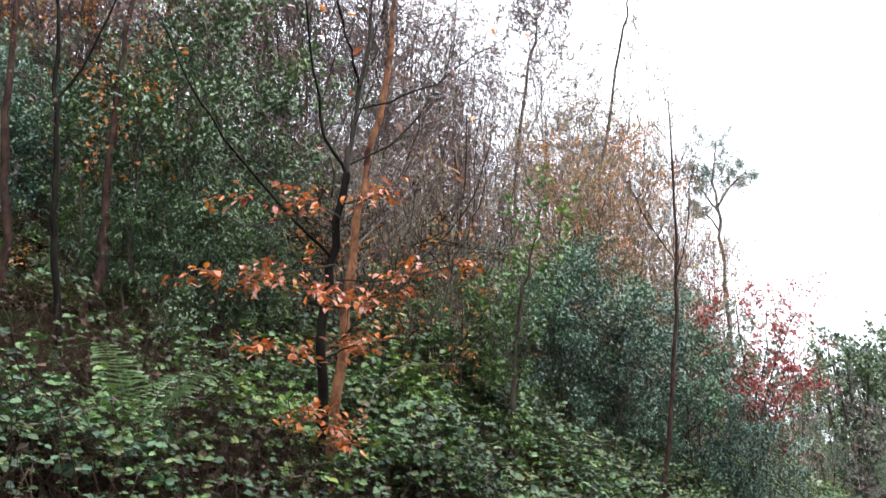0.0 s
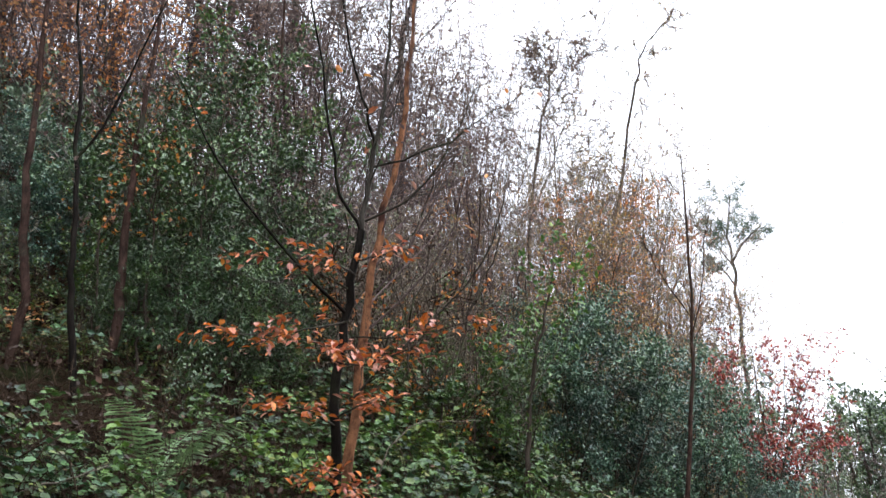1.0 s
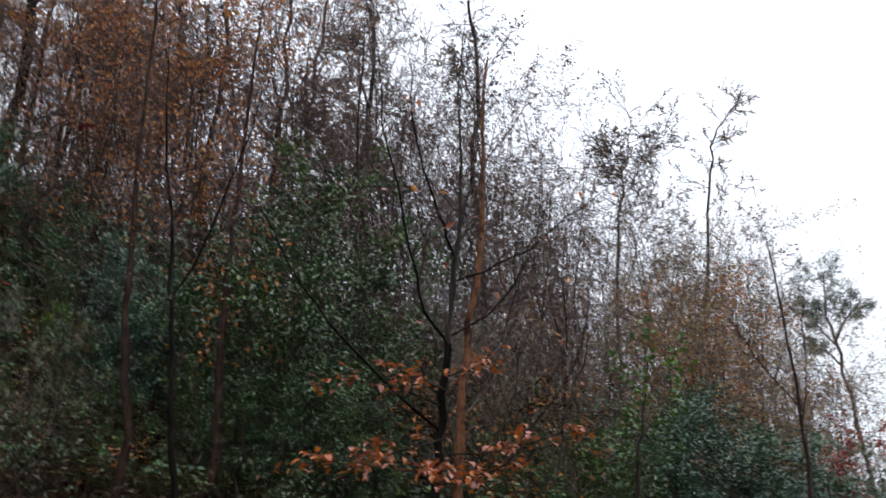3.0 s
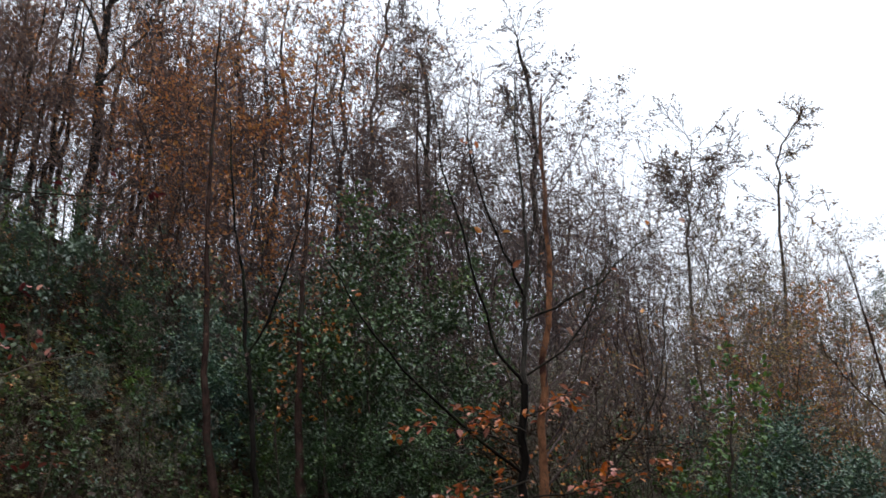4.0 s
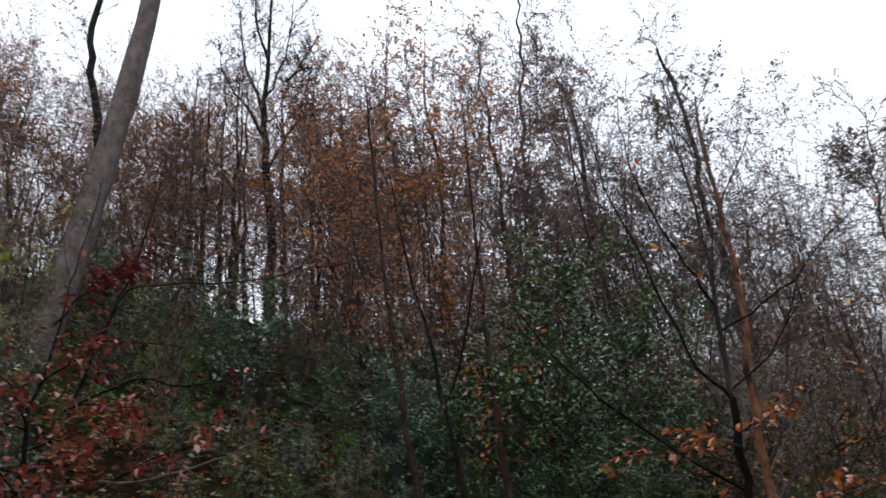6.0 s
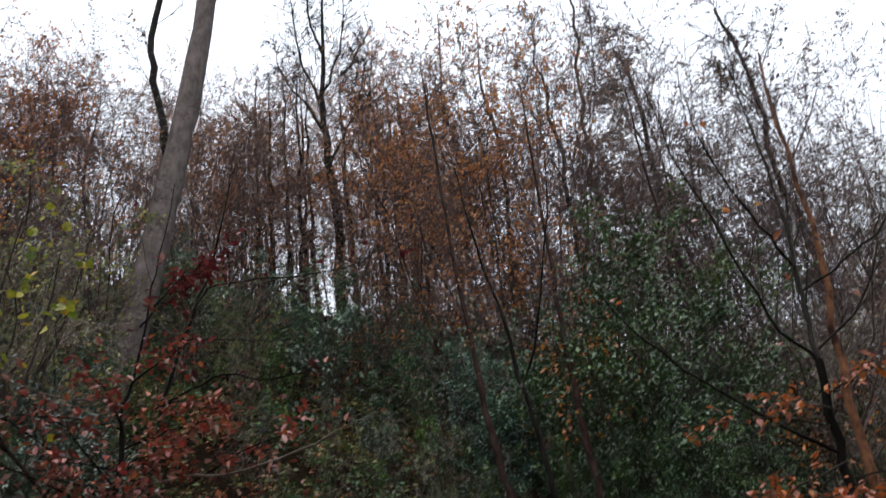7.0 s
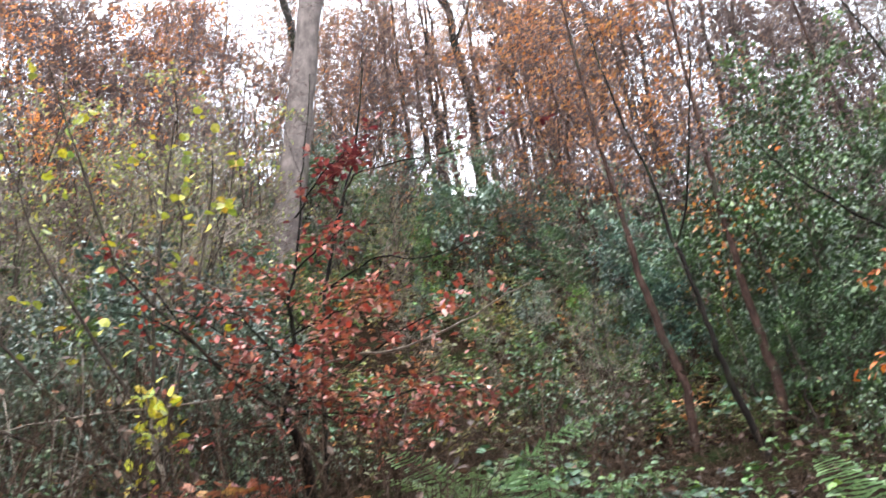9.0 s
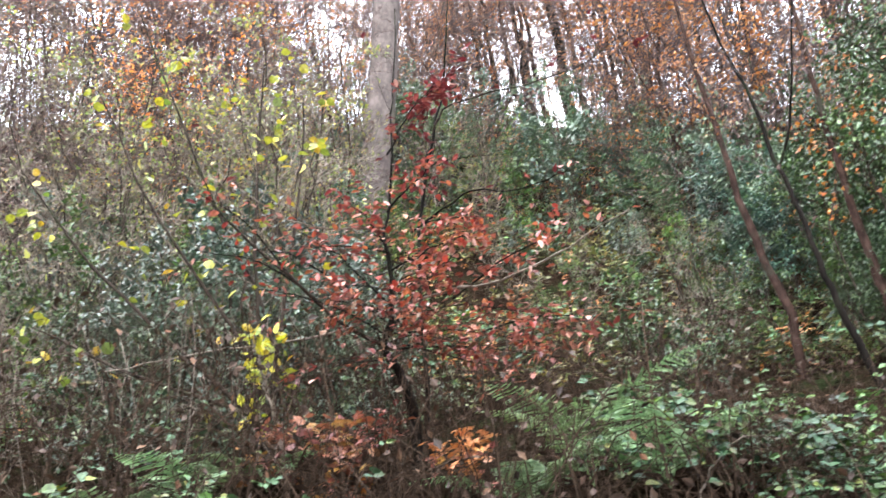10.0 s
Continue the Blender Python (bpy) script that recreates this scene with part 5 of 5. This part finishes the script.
place_all(H2, far_spots(3.0, [(-7.2, 11.6, 13.5, 30), (-10.4, 12.0, 14.0, 160), (-13.2, 12.6, 11.5, 280), (-8.8, 12.8, 15.0, 75), (-5.2, 12.8, 14.5, 190), (-16.6, 13.0, 7.5, 60), (-19.4, 12.8, 5.0, 200), (-15.4, 14.0, 11.0, 100), (26.4, 10.4, 22.0, 20), (28.6, 11.0, 24.0, 150)]) + low_zone(2, (55, 78), (7.5, 12), (0.45, 0.6)) + low_zone(6, (24, 62), (15, 21), (0.5, 0.8)))
place_all(H3, low_zone(4, (26, 36), (11, 15), (0.7, 0.95)) + low_zone(8, (26, 60), (10, 15), (0.6, 0.9)) + low_zone(7, (24, 64), (15.5, 20), (0.6, 0.9)) + low_zone(5, (14, 46), (20.5, 25), (0.6, 0.9)) + low_zone(3, (-5, 13), (13, 17), (0.9, 1.2)) + low_zone(6, (-20.6, -14), (18, 23), (1.0, 1.4)) + low_zone(6, (50, 80), (20, 25), (0.7, 1.0)))
place_all(G2, low_zone(2, (25, 37), (11, 13), (0.7, 1.0)) + low_zone(6, (28, 80), (8, 13), (0.5, 0.8)) + low_zone(8, (24, 80), (14, 22), (0.6, 0.9)) + low_zone(4, (-6, 8), (10, 15), (0.6, 1.0)))
place_all(G1, low_zone(3, (22, 48), (8, 14), (0.5, 0.9)) + low_zone(8, (-5, 5), (8.4, 11), (0.7, 1.1)) + low_zone(12, (52, 80), (6, 10), (0.5, 0.9)) + low_zone(2, (26, 36), (7.6, 10), (0.4, 0.6)) + low_zone(3, (30, 48), (8, 12), (0.5, 0.85)) + [(-18.6, 13.2, 0.8, 0), (-21.5, 15.5, 0.9, 0), (52.6, 10.6, 0.62, 0), (50.4, 10.9, 0.58, 120), (54.6, 10.8, 0.7, 240)])
place_all(B1, low_zone(4, (31, 50), (7.5, 14), (0.7, 1.1)) + low_zone(6, (52, 78), (5.2, 9), (0.7, 1.1)) + low_zone(5, (-4, 14), (9.5, 12), (0.7, 1.2)) + low_zone(3, (-1, 3), (9, 11), (1.1, 1.5)) + low_zone(3, (1, 10), (10.4, 12), (1.2, 1.6)) + low_zone(3, (29, 35), (8.6, 10.5), (1.1, 1.5)) + low_zone(5, (32, 50), (7.8, 12), (0.8, 1.25)) + low_zone(4, (57, 80), (6.5, 9), (1.0, 1.4)) + far_spots(2.4, [(1.0, 9.8, 17.0, 0), (3.4, 10.2, 19.0, 80), (5.4, 9.8, 17.5, 170), (8.6, 9.4, 19.5, 240), (-1.4, 10.2, 15.5, 310), (2.2, 10.8, 21.0, 30), (6.6, 10.6, 21.0, 200)]))
place_all(R1, low_zone(6, (26, 52), (9, 17), (0.6, 1.0)) + low_zone(3, (0, 8), (8, 10), (0.7, 1.0)))
place_all(wood_tree(220, 2.9, "thin young beech with a few orange tufts before the holly", "bark_brown", "twig_dead", 1, 0.2, l1=14, l2=5, l3=5, start=0.55, r=0.016, angle=60, lift=0.0, ratio=0.32, name="beech_scrub", group="beech scrub", leaf="leaf_amber", leaf_per=2, leaf_share=0.2, leaf_size=0.055, twig_r=0.003), far_spots(2.9, [(20.6, 8.0, 25.5, 0), (22.8, 8.3, 24.0, 130)]))


# ---- trees on the skyline ----
def tall(label, name, d, pts, r0, r1, mat, seed, forks=(), shoots=22, ratio=0.2, span=(0.45, 1.0), twig="twig_purple", leaf=None, leaf_share=0.1, leaf_size=0.08, angle=38, l3=5, wob=0.04):
    g = Grown(name, ground_at(pts[0][0], d), label, "tree", "", seed)
    tw = []
    lines = [g.stem(from_ground(d, *pts), r0, r1, mat, k=20, wob=wob)] + [g.stem(path(d, *f), r0 * 0.3, r1 * 0.4, mat, k=12, wob=0.03, name="limb", sides=6) for f in forks]
    for j, (p, r) in enumerate(lines):
        q = g.shoots(p, r, shoots, span if j == 0 else (0.3, 1.0), angle, ratio if j == 0 else ratio * 1.6, 7, 0.08, 0.04, fall=0.5, sides=4, least=0.00055 * d)
        q2 = g.shoots(*q, 6, (0.2, 1.0), 42, 0.45, 5, 0.12, 0.03, least=0.00045 * d)
        q3 = g.shoots(*q2, l3 * 2, (0.15, 1.0), 45, 0.45, 2, 0.1, 0.0, sides=2, least=0.00035 * d)
        tw.append(q3[0])
    g.close(M[twig])
    if leaf:
        g.crown(some(leaf_places(np.concatenate(tw), 2, g.rng), leaf_share, g.rng), leaf_size, LEAF_TWO, M[leaf])
    return g


tall("tall dark bare oak with crooked limbs", "oak_tree", 22.0, [(37.5, 24.0), (37.6, 27.6), (37.5, 32.5), (38.0, 38.2), (38.2, 41.2), (37.9, 44.0), (37.6, 48.5)], 0.19, 0.03, M["bark_dark"], 301,
     forks=[[(38.3, 41.0), (39.2, 42.6), (40.2, 44.8), (40.6, 48.0)], [(38.2, 41.6), (37.2, 43.0), (36.2, 45.0), (35.6, 48.0)], [(38.2, 39.2), (39.6, 41.0), (41.2, 42.4), (42.2, 44.8)], [(37.9, 37.0), (36.4, 39.2), (35.0, 41.4), (33.8, 44.4)],
            [(37.9, 44.0), (38.8, 46.0), (39.0, 49.0)], [(36.4, 42.8), (35.0, 43.8), (33.4, 45.8)]], twig="bark_dark", leaf="leaf_brown", leaf_share=0.05, shoots=26, ratio=0.24, l3=3, angle=44)
tall("stout grey-barked trunk rising above the shrubs", "ash_tree", 12.5, [(53.7, 20.0), (52.4, 26.9), (51.6, 30.3), (50.6, 35.2), (49.5, 40.2), (48.5, 45.0), (47.3, 51.0)], 0.27, 0.16, M["bark_grey"], 302,
     forks=[], shoots=5, span=(0.85, 1.0), twig="bark_brown", wob=0.012)
tall("dark curving tree beside the grey trunk", "oak_tree", 15.0, [(50.4, 24.0), (50.6, 30.0), (50.7, 36.5), (51.3, 39.6), (52.3, 42.6), (52.3, 45.5), (51.6, 50.0)], 0.10, 0.06, M["bark_dark"], 303, shoots=10, span=(0.6, 1.0), twig="bark_dark", leaf="leaf_russet", leaf_share=0.1)
tall("tall thin tree leaning on the skyline", "birch_tree", 17.0, [(17.4, 30.0), (17.2, 34.5), (16.7, 38.8), (15.6, 43.4), (15.0, 47.0)], 0.07, 0.02, M["bark_brown"], 304, forks=[[(16.9, 37.0), (15.2, 40.0), (13.8, 44.5)]])
tall("forked bare tree on the skyline with pale leaves", "oak_tree", 18.0, [(-4.9, 16.0), (-5.0, 20.9), (-6.0, 27.5), (-6.8, 30.2), (-7.6, 33.0)], 0.055, 0.006, M["bark_brown"], 305,
     forks=[[(-5.1, 20.6), (-6.2, 23.0), (-7.6, 26.4), (-8.8, 29.0), (-10.4, 33.0)], [(-6.0, 27.0), (-5.6, 29.5), (-5.9, 32.0)]], twig="twig_dead", leaf="leaf_haze", leaf_share=0.4, leaf_size=0.055, ratio=0.2, shoots=24, span=(0.5, 1.0), angle=66, l3=4)
tall("crooked dead-topped tree on the skyline", "oak_tree", 19.0, [(-10.5, 16.0), (-10.9, 20.4), (-12.1, 26.4), (-12.7, 29.4), (-13.4, 31.0), (-14.6, 32.2), (-15.6, 32.6)], 0.05, 0.004, M["bark_brown"], 306, twig="twig_dead", leaf="leaf_haze", leaf_share=0.4, leaf_size=0.055, l3=4,
     span=(0.35, 1.0), ratio=0.12, angle=66)
for i, (az, d, top) in enumerate([(27.6, 19.0, 46.0), (24.2, 18.0, 45.5), (19.4, 17.0, 44.5), (12.6, 15.0, 40.5), (33.8, 22.0, 44.5), (4.2, 16.0, 38.5)]):
    tall("lacy dark-twigged bare tree on the skyline", "oak_tree", d, [(az, 24.0), (az + 0.4, 30.0), (az - 0.2, 36.0), (az + 0.3, 41.0), (az - 0.3, top)], 0.085, 0.01, M["bark_dark"], 331 + i, forks=[[(az + 0.2, 34.0), (az + 1.3, 38.0), (az + 1.9, top - 2)]], shoots=20, ratio=0.17, span=(0.4, 1.0), twig="bark_brown", leaf="leaf_haze", leaf_share=0.08, leaf_size=0.07)
for i, (az, d, lean) in enumerate([(39.3, 25.0, 0.3), (40.2, 26.0, -0.2), (41.0, 24.5, 0.4), (36.4, 25.5, 0.2), (34.4, 25.0, 0.1), (33.0, 26.0, -0.3), (31.6, 24.0, 0.2), (43.4, 25.5, 0.3), (42.4, 23.5, 0.2), (40.6, 23.0, -0.3)]):
    tall("straight dark trunk standing on the crest", "birch_tree", d, [(az, 24.0), (az + lean * 0.5, 30.0), (az + lean, 36.0), (az + lean * 1.2, 43.0)], 0.12, 0.012, M["bark_dark"], 310 + i, shoots=9, span=(0.5, 1.0), leaf="leaf_brown", leaf_share=0.3, l3=3)


def pine():
    g = Grown("pine_tree", ground_at(-18.6, 45.0), "tall pine with a flat blue-green crown on a bare trunk", "tree", "", 320)
    st = g.stem(from_ground(45.0, (-18.6, 8.0), (-18.5, 12.2), (-18.3, 16.4), (-18.1, 18.6), (-18.4, 21.2)), 0.13, 0.03, M["bark_brown"], k=16, wob=0.08)
    arm = g.stem(path(45.0, (-18.2, 17.0), (-19.0, 18.2), (-20.2, 19.2)), 0.08, 0.03, M["bark_brown"], k=8, name="limb", sides=5)
    arm2 = g.stem(path(45.0, (-18.3, 15.6), (-17.6, 16.6), (-16.7, 17.0)), 0.06, 0.02, M["bark_brown"], k=8, name="limb", sides=5)
    arm3 = g.stem(path(45.0, (-18.4, 16.6), (-17.5, 18.0), (-17.0, 19.4)), 0.06, 0.02, M["bark_brown"], k=8, name="limb", sides=5)
    q = g.shoots(*st, 24, (0.7, 1.0), 62, 0.19, 6, 0.1, 0.06, sides=4, least=0.015)
    qa = g.shoots(*arm, 10, (0.4, 1.0), 55, 0.5, 5, 0.08, 0.05, sides=4, least=0.012)
    qb, qc = g.shoots(*arm2, 9, (0.4, 1.0), 55, 0.45, 5, 0.08, 0.05, sides=4, least=0.012), g.shoots(*arm3, 9, (0.4, 1.0), 55, 0.45, 5, 0.08, 0.05, sides=4, least=0.012)
    tw = [g.shoots(*x, 6, (0.3, 1.0), 45, 0.4, 4, 0.1, 0.1, least=0.008)[0] for x in (q, qa, qb, qc)]
    g.close(M["bark_brown"])
    g.crown(leaf_places(np.concatenate(tw), 17, g.rng, span=(0.5, 1.0), spread=0.1, flat=0.2), 0.2, NEEDLES, M["needle"], label="blue-green needle clumps")


pine()


def scarlet_tree():
    g = Grown("cherry_tree", ground_at(-19.6, 14.0), "small tree with scarlet leaves over green shrubs", "tree", "", 330)
    tw = []
    for run in ([(-19.4, 1.5), (-19.5, 5.0), (-19.2, 8.6), (-19.0, 11.6)], [(-19.7, 1.5), (-20.4, 5.0), (-21.6, 8.5), (-22.6, 10.6)], [(-19.4, 1.5), (-18.8, 5.0), (-17.6, 8.0), (-16.8, 9.6)], [(-19.7, 1.5), (-20.8, 3.6), (-21.8, 5.4), (-22.6, 6.6)], [(-19.5, 1.5), (-19.9, 5.0), (-20.6, 8.0), (-20.9, 11.2)]):
        p = g.stem(from_ground(14.0, *run), 0.014, 0.005, M["bark_brown"], k=14, sides=6)
        q = g.shoots(*p, 18, (0.3, 1.0), 60, 0.28, 6, 0.1, 0.02, flat=0.4, sides=4)
        tw.append(g.shoots(*q, 7, (0.2, 1.0), 45, 0.45, 4, 0.08, 0.0, flat=0.4)[0])
    g.close(M["bark_dark"])
    g.crown(some(leaf_places(np.concatenate(tw), 11, g.rng, flat=0.5), 0.65, g.rng), 0.056, LEAF_TWO, M["leaf_scarlet"], label="scarlet and crimson leaves")


scarlet_tree()


def ivy_tree(seed, h, per=4, size=0.3, shoots=26):
    g = Grown("ivy_clad_tree", (0, 0, 0), "tall ivy-clad tree, seen by the far track and added unseen behind the eye", "tree", "ivy-clad trees", seed)
    tw = []
    for i in range(4):
        a = i * 1.6 + 0.3
        o = np.array([math.cos(a), math.sin(a), 0])
        p = g.stem([(0, 0, -0.5), o * 0.3 + (0, 0, h * 0.25), o * h * 0.09 + (0, 0, h * 0.6), o * h * 0.15 + (0, 0, h * g.rng.uniform(0.8, 1.0))], 0.16, 0.03, M["bark_brown"], k=12, wob=0.05)
        q = g.shoots(*p, shoots, (0.05, 1.0), 40, 0.13, 4, 0.1, 0.1, fall=0.2, least=0.01, sides=3)
        tw.append(g.shoots(*q, 5, (0.2, 1.0), 45, 0.5, 3, 0.12, 0.05, least=0.008)[0])
    g.close(M["twig_grey"])
    g.crown(leaf_places(np.concatenate(tw), per, g.rng, spread=0.16, flat=0.3), size, LEAF_TWO, M["leaf_holly"], label="dense dark ivy leaves")
    return g.root


place_all(ivy_tree(340, 10, 9, 0.25), far_spots(10, [(-24.4, 52, 8.4, 0), (-25.6, 44, 9.0, 70), (-26.6, 60, 8.6, 140), (-27.8, 55, 8.8, 200), (-23.0, 62, 7.2, 260), (-28.9, 48, 8.0, 310), (-30.2, 52, 9.0, 20), (-22.2, 48, 6.6, 100), (-31.5, 40, 10.0, 50)]))


def other_side(h, n, s, along, height, seed):
    """Spots for unseen plants across the track, added behind the eye to close in and shade the bank."""
    rng = np.random.default_rng(seed)
    out = []
    for i in range(n):
        p = on_hill(rng.uniform(*s), along[0] + (along[1] - along[0]) * (i + rng.uniform(0.2, 0.8)) / n)
        out.append((math.degrees(math.atan2(-p[0], p[1])), math.hypot(p[0], p[1]), rng.uniform(*height) / h, rng.uniform(0, 360)))
    return out


place_all(ivy_tree(341, 10, shoots=16, size=0.36), other_side(10, 12, (-8.5, -5.0), (-16, 15), (7.5, 10.5), 351))
# taller unseen row, added to cut the sky light on the left bank
place_all(ivy_tree(342, 13, shoots=16, size=0.38), other_side(13, 7, (-6.8, -4.6), (-10, 3), (12, 15), 353))
place_all(holly(347, 3.0, "evergreen bush across the track", "leaf_ivy", 0.15, "holly_bush", 0.3), other_side(3, 12, (-6.0, -4.2), (-15, 14), (3.0, 4.5), 352))
place_all(wood_tree(345, 9, "bare tree by the far track", "bark_brown", "twig_purple", 2, 0.3, leaf="leaf_grey", leaf_share=0.2, leaf_size=0.08), far_spots(9, [(-23.6, 34, 7.6, 0), (-25.0, 36, 6.6, 90), (-22.2, 30, 8.8, 200), (-26.4, 70, 7.8, 33), (-30.6, 22, 19.0, 250)]))
place_all(holly(346, 2.4, "yellow-leaved bush by the far track", "leaf_yellow", 0.1, "yellow_bush", 0.4), [(-29.3, 34, 1.0, 0)])


# ---- broken branches caught in the brambles ----
def fallen_branch(base, d, pts, seed, label):
    g = Grown("fallen_branch", ground_at(*base), label, "branch", "", seed)
    p = g.stem([tuple(g.base + (0, 0, -0.04))] + path(d, *pts), 0.006, 0.002, M["twig_grey"], k=14, wob=0.01, sides=6, name="stick")
    g.shoots(*p, 5, (0.4, 0.95), 40, 0.25, 5, 0.08, 0.0)
    g.close(M["twig_grey"])


fallen_branch((5.6, 6.3), 6.0, [(4.6, 4.4), (2.4, 7.0), (0.4, 7.2), (-1.8, 7.3)], 361, "pale broken branch caught in the brambles")
fallen_branch((27.6, 3.9), 3.9, [(26.0, 1.6), (23.6, 2.6), (21.2, 3.6)], 362, "bare brown stick leaning among the brambles")
fallen_branch((36.4, 3.9), 3.9, [(35.6, 4.6), (33.2, 6.4), (30.6, 6.0)], 363, "thin dry branch arching over the ferns")
